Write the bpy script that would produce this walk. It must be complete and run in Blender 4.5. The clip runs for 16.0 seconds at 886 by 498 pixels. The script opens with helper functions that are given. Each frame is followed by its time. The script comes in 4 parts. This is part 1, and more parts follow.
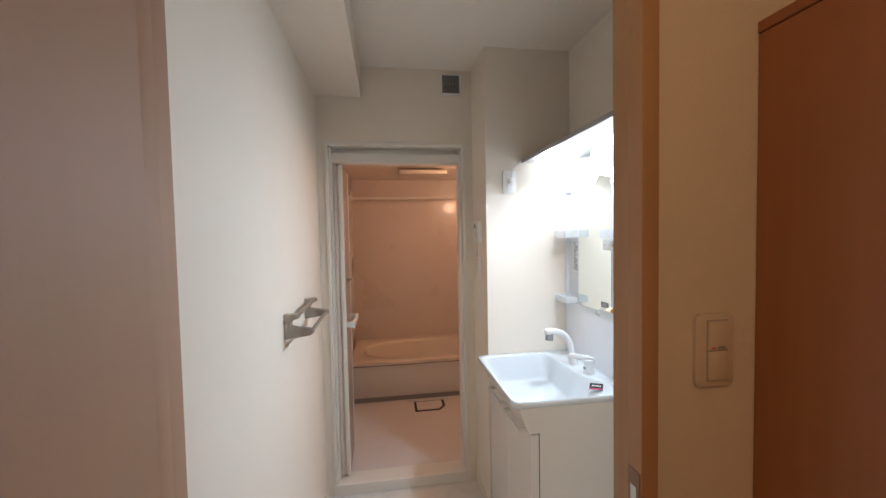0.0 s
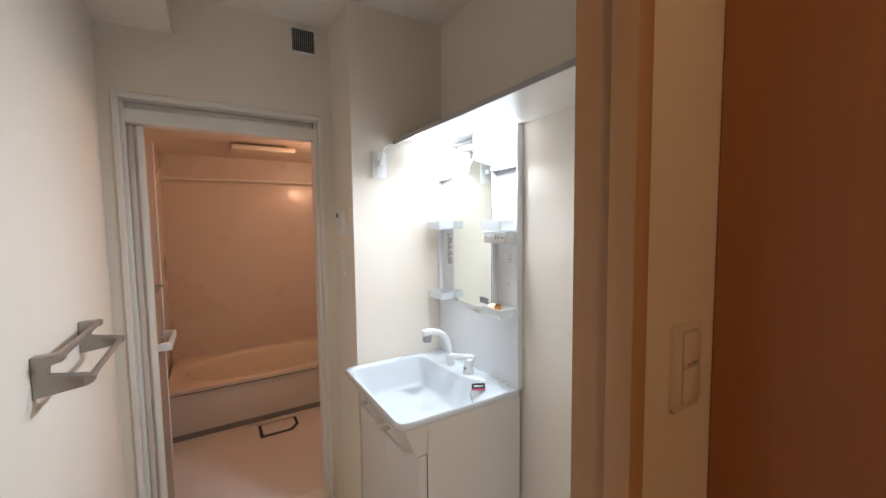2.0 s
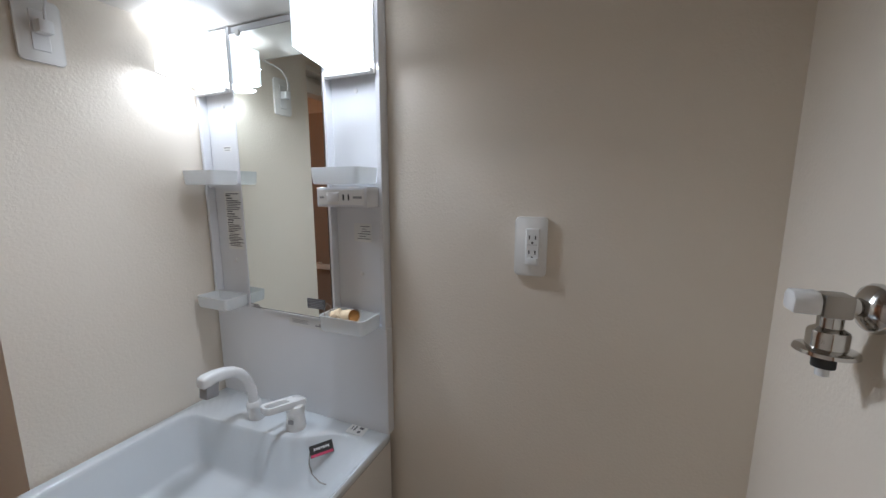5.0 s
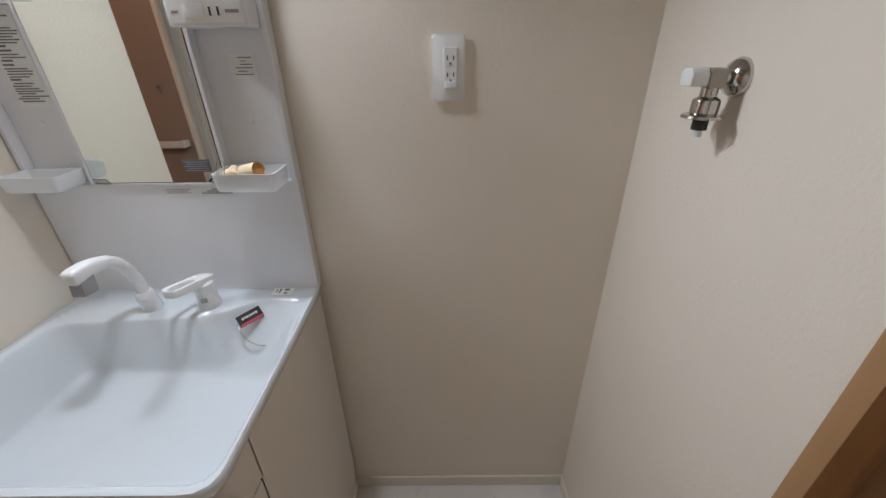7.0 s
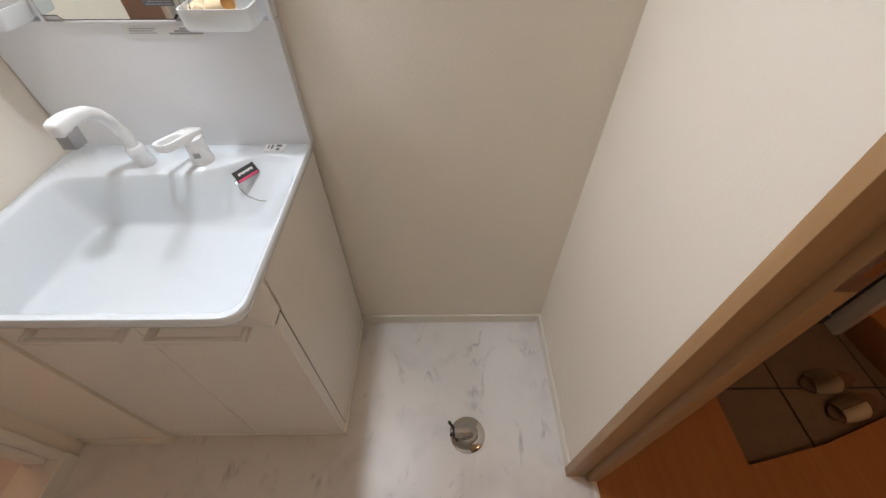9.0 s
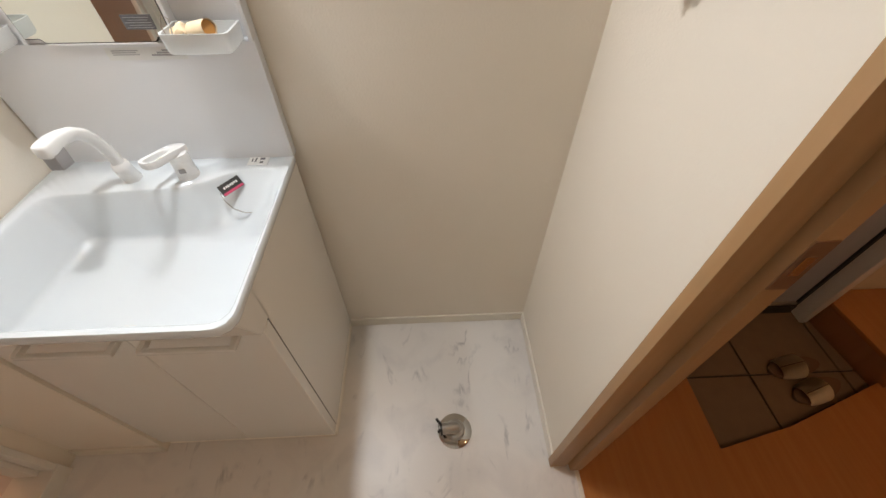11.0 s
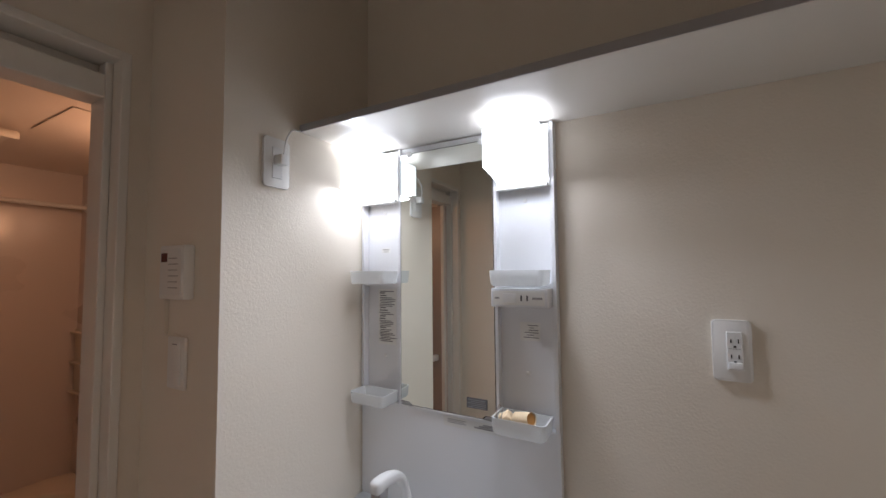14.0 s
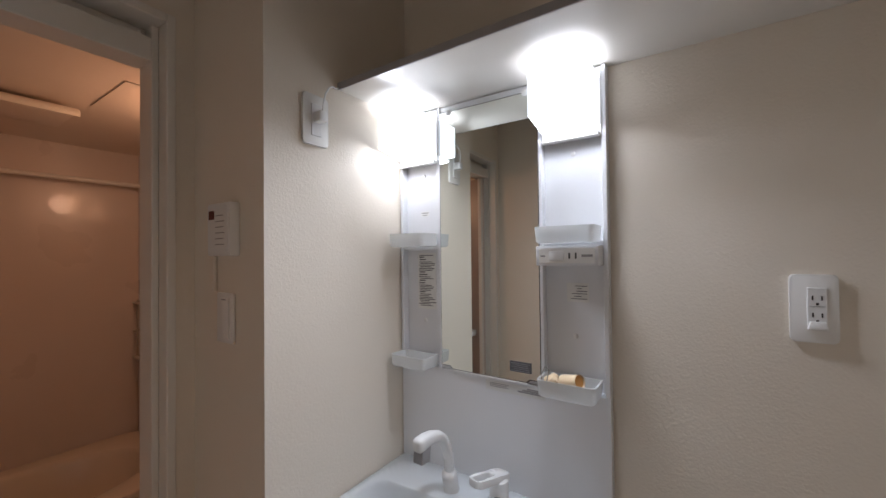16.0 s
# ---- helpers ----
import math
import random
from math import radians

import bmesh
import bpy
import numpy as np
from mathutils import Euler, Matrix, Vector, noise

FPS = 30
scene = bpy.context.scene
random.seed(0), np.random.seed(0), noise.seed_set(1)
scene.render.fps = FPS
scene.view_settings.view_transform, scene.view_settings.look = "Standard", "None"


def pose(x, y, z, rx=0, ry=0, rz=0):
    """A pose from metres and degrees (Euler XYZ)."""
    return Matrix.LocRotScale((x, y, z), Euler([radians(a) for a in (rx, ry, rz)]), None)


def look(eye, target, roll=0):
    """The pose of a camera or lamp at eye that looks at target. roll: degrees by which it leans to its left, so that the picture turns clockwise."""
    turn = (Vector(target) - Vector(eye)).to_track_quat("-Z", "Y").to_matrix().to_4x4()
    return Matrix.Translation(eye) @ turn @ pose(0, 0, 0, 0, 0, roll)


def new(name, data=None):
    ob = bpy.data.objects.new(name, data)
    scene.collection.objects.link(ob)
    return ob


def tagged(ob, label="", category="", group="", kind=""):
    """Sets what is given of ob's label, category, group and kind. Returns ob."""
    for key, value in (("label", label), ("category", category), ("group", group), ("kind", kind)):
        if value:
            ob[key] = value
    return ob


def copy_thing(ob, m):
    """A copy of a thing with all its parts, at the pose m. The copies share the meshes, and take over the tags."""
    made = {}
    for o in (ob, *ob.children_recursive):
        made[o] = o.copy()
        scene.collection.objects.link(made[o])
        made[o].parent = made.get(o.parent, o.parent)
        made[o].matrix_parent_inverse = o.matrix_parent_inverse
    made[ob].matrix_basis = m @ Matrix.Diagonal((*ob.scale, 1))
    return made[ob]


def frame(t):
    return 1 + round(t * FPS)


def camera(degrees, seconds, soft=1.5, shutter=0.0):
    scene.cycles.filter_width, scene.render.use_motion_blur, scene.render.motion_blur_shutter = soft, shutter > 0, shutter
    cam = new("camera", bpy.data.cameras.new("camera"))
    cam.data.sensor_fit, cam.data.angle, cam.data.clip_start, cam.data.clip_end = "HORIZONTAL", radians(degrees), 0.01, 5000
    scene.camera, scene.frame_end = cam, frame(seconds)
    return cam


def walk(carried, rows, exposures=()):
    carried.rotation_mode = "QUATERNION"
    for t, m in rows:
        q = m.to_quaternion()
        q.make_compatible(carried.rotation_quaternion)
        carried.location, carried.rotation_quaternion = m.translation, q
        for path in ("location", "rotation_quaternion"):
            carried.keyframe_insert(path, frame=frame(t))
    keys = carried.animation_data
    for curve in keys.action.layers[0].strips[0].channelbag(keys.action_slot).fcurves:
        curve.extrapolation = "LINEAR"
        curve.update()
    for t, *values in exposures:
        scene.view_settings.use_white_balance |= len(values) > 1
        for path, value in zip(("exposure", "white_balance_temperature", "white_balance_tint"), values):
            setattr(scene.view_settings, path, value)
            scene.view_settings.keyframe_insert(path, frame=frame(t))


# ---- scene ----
cam = camera(98.4, 16.0)
PATH = [
    (0, (2.511, 4.924, 1.54), (2.807, 6.9, 1.46), -1.1),
    (0.5, (2.475, 5.008, 1.52), (2.949, 6.949, 1.424), -1.1),
    (1, (2.493, 5.125, 1.535), (3.111, 7.024, 1.418), -1.0),
    (1.5, (2.489, 5.169, 1.541), (3.36, 6.965, 1.417), -0.8),
    (2, (2.487, 5.211, 1.543), (3.524, 6.916, 1.401), -0.7),
    (2.5, (2.494, 5.245, 1.546), (3.534, 6.945, 1.377), -0.7),
    (3, (2.5, 5.32, 1.535), (3.526, 7.026, 1.35), -0.8),
    (3.5, (2.546, 5.391, 1.513), (3.504, 7.132, 1.284), -0.9),
    (4, (2.577, 5.57, 1.516), (3.802, 7.126, 1.239), -0.4),
    (4.5, (2.626, 5.722, 1.501), (4.168, 6.957, 1.192), -0.2),
    (5, (2.735, 5.834, 1.503), (4.549, 6.613, 1.181), 0.0),
    (5.2, (2.759, 5.862, 1.493), (4.643, 6.434, 1.143), 0.3),
    (7.3, (2.673, 5.985, 1.42), (4.398, 5.975, 0.408), -0.4),
    (7.5, (2.686, 5.979, 1.419), (4.35, 6.01, 0.309), -0.0),
    (8, (2.673, 5.968, 1.427), (4.178, 6.014, 0.11), -0.3),
    (8.5, (2.651, 5.983, 1.419), (4.047, 5.991, -0.013), 0.0),
    (10.8, (2.645, 5.947, 1.448), (3.928, 5.927, -0.086), -0.6),
    (11, (2.632, 5.957, 1.464), (3.962, 5.897, -0.027), -0.0),
    (11.5, (2.597, 5.944, 1.49), (4.141, 5.875, 0.22), -0.1),
    (12, (2.569, 5.95, 1.513), (4.369, 5.884, 0.644), 0.1),
    (12.5, (2.549, 5.944, 1.539), (4.504, 5.998, 1.12), -0.2),
    (13, (2.551, 5.974, 1.54), (4.523, 6.226, 1.319), -0.1),
    (13.5, (2.525, 6.059, 1.562), (4.412, 6.72, 1.52), -0.5),
    (14, (2.563, 6.106, 1.548), (4.316, 7.063, 1.655), -0.5),
    (14.5, (2.618, 6.168, 1.541), (4.327, 7.195, 1.686), -0.6),
    (15, (2.628, 6.174, 1.537), (4.326, 7.222, 1.673), -0.6),
    (15.5, (2.612, 6.168, 1.52), (4.302, 7.234, 1.627), -0.6),
    (16, (2.584, 6.139, 1.485), (4.246, 7.252, 1.514), -0.6),
]
EXPOSURES = [(0.0, 0.06, 5900, 11), (1.0, -0.04, 5950, 11), (2.0, 0.0, 6000, 11), (3.0, -0.2, 6200, 12), (4.0, -0.5, 6050, 12), (5.0, -1.2, 6050, 14), (7.5, -0.74, 6350, 15), (8.5, -0.46, 6500, 15),
             (11.0, -0.27, 7000, 14), (12.0, -0.45, 6900, 14), (12.5, -0.80, 6750, 14), (13.0, -1.2, 6600, 15), (13.5, -1.45, 6500, 17), (14.0, -1.22, 6300, 18), (16.0, -1.22, 6300, 18)]
walk(cam, [(t, look(eye, target, roll)) for t, eye, target, roll in PATH], EXPOSURES)

# ---- plan, in metres ----
XL, XR, XP = 2.135, 3.515, 3.043          # left wall, right wall, pillar face
YT, YH, YE, YB = 5.57, 5.49, 6.90, 7.21   # tap wall, its hall face, end wall, bath wall
CEIL = 2.51
BX0, BX1, BY0, BY1, BZ, BC = 2.17, 3.51, 7.30, 9.05, 0.06, 2.12   # bathroom inside
DX0, DX1, DH = 2.19, 2.93, 2.06           # doorway to the hall

# ---- world ----
world = bpy.data.worlds.new("world")
scene.world = world
world.use_nodes = True
world.node_tree.nodes["Background"].inputs[0].default_value = (0.02, 0.02, 0.02, 1)


def lamp(name, kind, m, power, color, size):
    d = bpy.data.lights.new(name, kind)
    d.energy, d.color = power, color
    if kind == "AREA":
        d.size = size
    else:
        d.shadow_soft_size = size
    ob = new(name, d)
    ob.matrix_world = m
    return ob


COOL = (0.85, 0.935, 1.0)
GLOW = 2.8                                # of the vanity's two lamp shades
LAMP_Y = (6.382, 6.824)
for ly, front, aim in ((LAMP_Y[0], 9.2, -0.25), (LAMP_Y[1], 3.8, -1.65)):
    lamp("vanity_bulb_light", "POINT", pose(3.410, ly, 1.830), 0.13, COOL, 0.028)
    tip = lamp("vanity_bulb_tip", "AREA", look((3.400, ly, 1.776), (3.36, ly, 0.9)), 0.5, COOL, 0.085)
    tip.data.shape = "DISK"
    face = lamp("vanity_shade_light", "AREA", look((3.357, ly, 1.822), (2.357, ly + aim, 0.72)), front, COOL, 0.07)
    face.data.spread = radians(150)
lamp("bath_lamp_light", "POINT", pose(3.40, 7.90, 1.90), 10.0, (1.0, 0.57, 0.33), 0.075)
lamp("hall_lamp_light", "POINT", pose(2.15, 4.3, 2.36), 13.0, (1.0, 0.66, 0.38), 0.08)


# ---- materials ----
def mat(name, color, rough=0.5, metal=0.0, spots=0.0, spot_scale=6.0, bump=0.0, bump_scale=300.0, coat=0.0, color2=None, spec=0.5):
    """A surface with a broad mottling, and a fine relief."""
    m = bpy.data.materials.new(name)
    m.use_nodes = True
    n, l = m.node_tree.nodes, m.node_tree.links
    b = n["Principled BSDF"]
    b.inputs["Roughness"].default_value = rough
    b.inputs["Metallic"].default_value = metal
    b.inputs["Coat Weight"].default_value = coat
    b.inputs["Specular IOR Level"].default_value = spec
    b.inputs["Base Color"].default_value = (*color, 1)
    tc = n.new("ShaderNodeTexCoord")
    if spots or color2:
        t = n.new("ShaderNodeTexNoise")
        t.inputs["Scale"].default_value = spot_scale
        t.inputs["Detail"].default_value = 6
        l.new(tc.outputs["Object"], t.inputs["Vector"])
        mix = n.new("ShaderNodeMix")
        mix.data_type = "RGBA"
        mix.inputs[6].default_value = (*color, 1)
        c2 = color2 or tuple(c * (1 - spots) for c in color)
        mix.inputs[7].default_value = (*c2, 1)
        l.new(t.outputs["Fac"], mix.inputs[0])
        l.new(mix.outputs[2], b.inputs["Base Color"])
        r = n.new("ShaderNodeMapRange")
        r.inputs["To Min"].default_value, r.inputs["To Max"].default_value = rough * 0.85, min(1, rough * 1.15)
        l.new(t.outputs["Fac"], r.inputs["Value"])
        l.new(r.outputs["Result"], b.inputs["Roughness"])
    if bump:
        t = n.new("ShaderNodeTexNoise")
        t.inputs["Scale"].default_value = bump_scale
        t.inputs["Detail"].default_value = 3
        l.new(tc.outputs["Object"], t.inputs["Vector"])
        bp = n.new("ShaderNodeBump")
        bp.inputs["Strength"].default_value = bump
        bp.inputs["Distance"].default_value = 0.002
        l.new(t.outputs["Fac"], bp.inputs["Height"])
        l.new(bp.outputs["Normal"], b.inputs["Normal"])
    return m


def wood(name, dark, light, rough=0.4, stretch=(30, 30, 1.2), coat=0.0):
    m = mat(name, dark, rough, bump=0.12, bump_scale=120, coat=coat)
    n, l = m.node_tree.nodes, m.node_tree.links
    tc = n.new("ShaderNodeTexCoord")
    mp = n.new("ShaderNodeMapping")
    mp.inputs["Scale"].default_value = stretch
    t = n.new("ShaderNodeTexNoise")
    t.inputs["Scale"].default_value = 2.0
    t.inputs["Detail"].default_value = 8
    t.inputs["Distortion"].default_value = 0.6
    mix = n.new("ShaderNodeMix")
    mix.data_type = "RGBA"
    mix.inputs[6].default_value, mix.inputs[7].default_value = (*dark, 1), (*light, 1)
    l.new(tc.outputs["Object"], mp.inputs[0])
    l.new(mp.outputs[0], t.inputs["Vector"])
    l.new(t.outputs["Fac"], mix.inputs[0])
    l.new(mix.outputs[2], n["Principled BSDF"].inputs["Base Color"])
    return m


def marble_vinyl():
    m = mat("marble_vinyl", (0.72, 0.67, 0.62), 0.35, bump=0.05, bump_scale=200)
    n, l = m.node_tree.nodes, m.node_tree.links
    tc = n.new("ShaderNodeTexCoord")
    mp = n.new("ShaderNodeMapping")
    mp.inputs["Rotation"].default_value = (0, 0, 0.7)
    mp.inputs["Scale"].default_value = (1.0, 2.2, 1.0)
    l.new(tc.outputs["Object"], mp.inputs[0])
    warp = n.new("ShaderNodeTexNoise")
    warp.inputs["Scale"].default_value, warp.inputs["Detail"].default_value, warp.inputs["Distortion"].default_value = 3.2, 8, 1.2
    l.new(mp.outputs[0], warp.inputs["Vector"])
    ramp = n.new("ShaderNodeValToRGB")
    e = ramp.color_ramp.elements
    e[0].position, e[0].color = 0.455, (0, 0, 0, 1)
    e[1].position, e[1].color = 0.50, (1, 1, 1, 1)
    k = ramp.color_ramp.elements.new(0.535)
    k.color = (0, 0, 0, 1)
    l.new(warp.outputs["Fac"], ramp.inputs[0])
    gate = n.new("ShaderNodeTexNoise")
    gate.inputs["Scale"].default_value, gate.inputs["Detail"].default_value = 9.0, 7
    l.new(tc.outputs["Object"], gate.inputs["Vector"])
    g2 = n.new("ShaderNodeMapRange")
    g2.inputs["From Min"].default_value, g2.inputs["From Max"].default_value = 0.53, 0.75
    l.new(gate.outputs["Fac"], g2.inputs["Value"])
    mul = n.new("ShaderNodeMath")
    mul.operation = "MULTIPLY"
    l.new(ramp.outputs[0], mul.inputs[0])
    l.new(g2.outputs["Result"], mul.inputs[1])
    mix = n.new("ShaderNodeMix")
    mix.data_type = "RGBA"
    mix.inputs[6].default_value, mix.inputs[7].default_value = (0.74, 0.70, 0.66, 1), (0.36, 0.34, 0.34, 1)
    l.new(mul.outputs[0], mix.inputs[0])
    cl = n.new("ShaderNodeTexNoise")
    cl.inputs["Scale"].default_value, cl.inputs["Detail"].default_value, cl.inputs["Distortion"].default_value = 6.0, 6, 0.8
    l.new(tc.outputs["Object"], cl.inputs["Vector"])
    c2 = n.new("ShaderNodeMapRange")
    c2.inputs["From Min"].default_value, c2.inputs["From Max"].default_value = 0.50, 0.72
    c2.inputs["To Max"].default_value = 0.42
    l.new(cl.outputs["Fac"], c2.inputs["Value"])
    mx = n.new("ShaderNodeMix")
    mx.data_type = "RGBA"
    mx.inputs[7].default_value = (0.50, 0.47, 0.46, 1)
    l.new(c2.outputs["Result"], mx.inputs[0])
    l.new(mix.outputs[2], mx.inputs[6])
    l.new(mx.outputs[2], n["Principled BSDF"].inputs["Base Color"])
    return m


def glow_acrylic():
    """Opal acrylic, glowing evenly from the bulb within."""
    m = bpy.data.materials.new("frosted_lamp_acrylic")
    m.use_nodes = True
    n, l = m.node_tree.nodes, m.node_tree.links
    b = n["Principled BSDF"]
    b.inputs["Base Color"].default_value = (0.75, 0.78, 0.80, 1)
    b.inputs["Roughness"].default_value = 0.35
    b.inputs["Emission Color"].default_value = (0.85, 0.935, 1.0, 1)
    b.inputs["Emission Strength"].default_value = GLOW
    return m


def frosted(name, color, alpha, rough=0.35):
    m = mat(name, color, rough)
    m.node_tree.nodes["Principled BSDF"].inputs["Alpha"].default_value = alpha
    return m


def emitter(name, color, strength):
    m = mat(name, color, 0.5)
    b = m.node_tree.nodes["Principled BSDF"]
    b.inputs["Emission Color"].default_value = (*color, 1)
    b.inputs["Emission Strength"].default_value = strength
    return m


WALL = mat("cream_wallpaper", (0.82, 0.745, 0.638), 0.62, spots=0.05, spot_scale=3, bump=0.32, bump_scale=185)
# cream paper again, darkened and yellowed to carry the hall's dim warm light
HALLWALL_DIM = mat("dimmed_hall_wallpaper", (0.68, 0.58, 0.44), 0.7, spots=0.05, spot_scale=3, bump=0.5, bump_scale=190)
CEILM = mat("ceiling_paper", (0.84, 0.775, 0.68), 0.7, spots=0.04, spot_scale=3, bump=0.4, bump_scale=220)
TRIM = mat("cream_trim", (0.78, 0.72, 0.62), 0.4, spots=0.04)
WFRAME = mat("white_aluminium", (0.79, 0.755, 0.69), 0.38, spots=0.02, spot_scale=3)
WHITE = mat("white_plastic", (0.80, 0.80, 0.79), 0.28, spots=0.03, spot_scale=9)
CREAMPL = mat("cream_switch_plastic", (0.60, 0.50, 0.38), 0.35)
PLATE = mat("plate_plastic", (0.80, 0.79, 0.76), 0.3)
PORC = mat("basin_enamel", (0.68, 0.72, 0.745), 0.10, spots=0.02, coat=0.5)
CABM = mat("vanity_sheet", (0.76, 0.73, 0.68), 0.25, spots=0.04, spot_scale=4)
SLAB = mat("vanity_back_panel", (0.79, 0.80, 0.82), 0.25, spots=0.03)
DARK = mat("dark_gap", (0.03, 0.028, 0.025), 0.6)
INK = mat("printed_ink", (0.12, 0.12, 0.13), 0.5)
REDINK = mat("red_ink", (0.55, 0.10, 0.12), 0.5)
LABELM = mat("label_paper", (0.78, 0.78, 0.76), 0.5)
STRIPM = mat("strip_paper", (0.72, 0.72, 0.70), 0.5)
OFFGREY = mat("pale_grey_ink", (0.40, 0.40, 0.41), 0.5)
BRONZE = mat("bronze_plate", (0.26, 0.15, 0.09), 0.4, 0.6)
REDDISP = mat("dark_red_display", (0.10, 0.008, 0.014), 0.2)
PINK = mat("pink_red_ink", (0.55, 0.07, 0.14), 0.5)
EDGE = mat("shaded_edge_grey", (0.36, 0.35, 0.35), 0.5)
# pale door panels; this brown stands in for the warm bath light on them
FOLD = mat("warm_lit_door_panel", (0.36, 0.285, 0.24), 0.3)
CHROME = mat("chrome", (0.58, 0.57, 0.55), 0.10, 1.0)
SATIN = mat("satin_steel", (0.40, 0.37, 0.33), 0.40, 0.75, spots=0.08)
MIRROR = mat("mirror_glass", (0.86, 0.90, 0.87), 0.01, 1.0)
TRAY = frosted("frosted_tray_plastic", (0.86, 0.88, 0.88), 0.62)
ACRYL = glow_acrylic()
BULB = emitter("lit_bulb", (0.95, 0.98, 1.0), 30)
BATHLAMP = emitter("lit_bath_globe", (1.0, 0.62, 0.32), 9)
BATHW = mat("bath_panel", (0.70, 0.60, 0.53), 0.28, spots=0.04, spot_scale=2, coat=0.3)
BATHC = mat("bath_ceiling_panel", (0.74, 0.64, 0.54), 0.4, spots=0.04)
TUBM = mat("tub_acrylic", (0.78, 0.68, 0.56), 0.14, spots=0.03, coat=0.4)
BATHF = mat("bath_floor_resin", (0.72, 0.66, 0.62), 0.35, spots=0.08, spot_scale=12, bump=0.3, bump_scale=160)
TUBAP = mat("tub_apron", (0.74, 0.69, 0.64), 0.25, spots=0.03)
VINYL = marble_vinyl()
CASING = wood("casing_wood", (0.36, 0.195, 0.085), (0.46, 0.27, 0.13), 0.45, (14, 14, 0.8))
LEAF = wood("door_leaf_wood", (0.27, 0.105, 0.035), (0.34, 0.14, 0.05), 0.42, (18, 18, 0.9))
PALEWOOD = wood("door_sheet_wood", (0.37, 0.225, 0.14), (0.41, 0.25, 0.155), 0.6, (9, 9, 0.5))
HFLOOR = wood("hall_floor_wood", (0.36, 0.13, 0.035), (0.46, 0.19, 0.06), 0.22, (1.4, 22, 10), coat=0.3)
ETILE = mat("entry_tile", (0.20, 0.135, 0.085), 0.5, spots=0.2, spot_scale=25, bump=0.2, bump_scale=150)
EDOOR = mat("entry_door_steel", (0.34, 0.35, 0.40), 0.45, spots=0.05)
RUBBER = mat("black_rubber", (0.02, 0.02, 0.02), 0.5)
SLIP = mat("slipper_cloth", (0.72, 0.60, 0.44), 0.85, spots=0.1, spot_scale=60, bump=0.4, bump_scale=400)
SLIPIN = mat("slipper_sole", (0.16, 0.09, 0.05), 0.8)
PAPER = mat("paper_roll", (0.80, 0.62, 0.40), 0.7, spots=0.1, spot_scale=50)
CORE = mat("roll_core", (0.55, 0.26, 0.07), 0.8)
GREY = mat("grey_plastic", (0.30, 0.29, 0.29), 0.35)
OFFWH = mat("yellowed_plastic", (0.72, 0.66, 0.55), 0.45, spots=0.06)


# ---- mesh helpers ----
def box(bm, x0, x1, y0, y1, z0, z1, bevel=0.0, seg=2):
    vs = [bm.verts.new((x, y, z)) for x in (x0, x1) for y in (y0, y1) for z in (z0, z1)]
    fs = [bm.faces.new([vs[i] for i in f]) for f in ((0, 1, 3, 2), (4, 6, 7, 5), (0, 4, 5, 1), (2, 3, 7, 6), (0, 2, 6, 4), (1, 5, 7, 3))]
    if bevel:
        bmesh.ops.bevel(bm, geom=list({e for f in fs for e in f.edges}), offset=bevel, segments=seg, affect="EDGES", profile=0.5)
    return bm


def tube(bm, pts, radii, n=16, caps=True):
    """A round bar along points, its radius given point by point."""
    pts = [Vector(p) for p in pts]
    if not hasattr(radii, "__len__"):
        radii = [radii] * len(pts)
    rings, up = [], None
    for i, p in enumerate(pts):
        d = (pts[min(i + 1, len(pts) - 1)] - pts[max(i - 1, 0)])
        d.normalize()
        if up is None:
            up = Vector((0, 0, 1)) if abs(d.z) < 0.9 else Vector((1, 0, 0))
        s = d.cross(up).normalized()
        up = s.cross(d).normalized()
        r = radii[i]
        rings.append([bm.verts.new(p + s * (r * math.cos(a)) + up * (r * math.sin(a))) for a in (2 * math.pi * k / n for k in range(n))])
    for a, b in zip(rings, rings[1:]):
        for k in range(n):
            bm.faces.new((a[k], a[(k + 1) % n], b[(k + 1) % n], b[k]))
    if caps:
        bm.faces.new(rings[0][::-1])
        bm.faces.new(rings[-1])
    return bm


def lathe(bm, c, axis, prof, n=32):
    """A turned shape: prof holds (distance along axis, radius)."""
    a = Vector(axis).normalized()
    return tube(bm, [Vector(c) + a * h for h, r in prof], [max(r, 1e-4) for h, r in prof], n)


def prism(bm, outline, axis, a, b, bevel=0.0):
    """An outline of pairs, drawn out from a to b along x, y or z."""
    i = "xyz".index(axis)

    def put(p, v):
        q = list(p)
        q.insert(i, v)
        return q
    lo = [bm.verts.new(put(p, a)) for p in outline]
    hi = [bm.verts.new(put(p, b)) for p in outline]
    m = len(lo)
    fs = [bm.faces.new(lo), bm.faces.new(hi[::-1])]
    fs += [bm.faces.new((lo[k], hi[k], hi[(k + 1) % m], lo[(k + 1) % m])) for k in range(m)]
    if bevel:
        bmesh.ops.bevel(bm, geom=list({e for f in fs for e in f.edges}), offset=bevel, segments=2, affect="EDGES", profile=0.5)
    return bm


def rounded(pts, r, seg=6):
    """Round the corners of an outline; r is one radius or one for each corner."""
    out, m = [], len(pts)
    for i, p in enumerate(pts):
        ri = r[i] if hasattr(r, "__len__") else r
        a, b, p = Vector(pts[i - 1]), Vector(pts[(i + 1) % m]), Vector(p)
        u, v = (a - p).normalized(), (b - p).normalized()
        s, e = p + u * ri, p + v * ri
        for k in range(seg + 1):
            t = k / seg
            out.append(tuple((1 - t) ** 2 * s + 2 * t * (1 - t) * p + t * t * e))
    return out


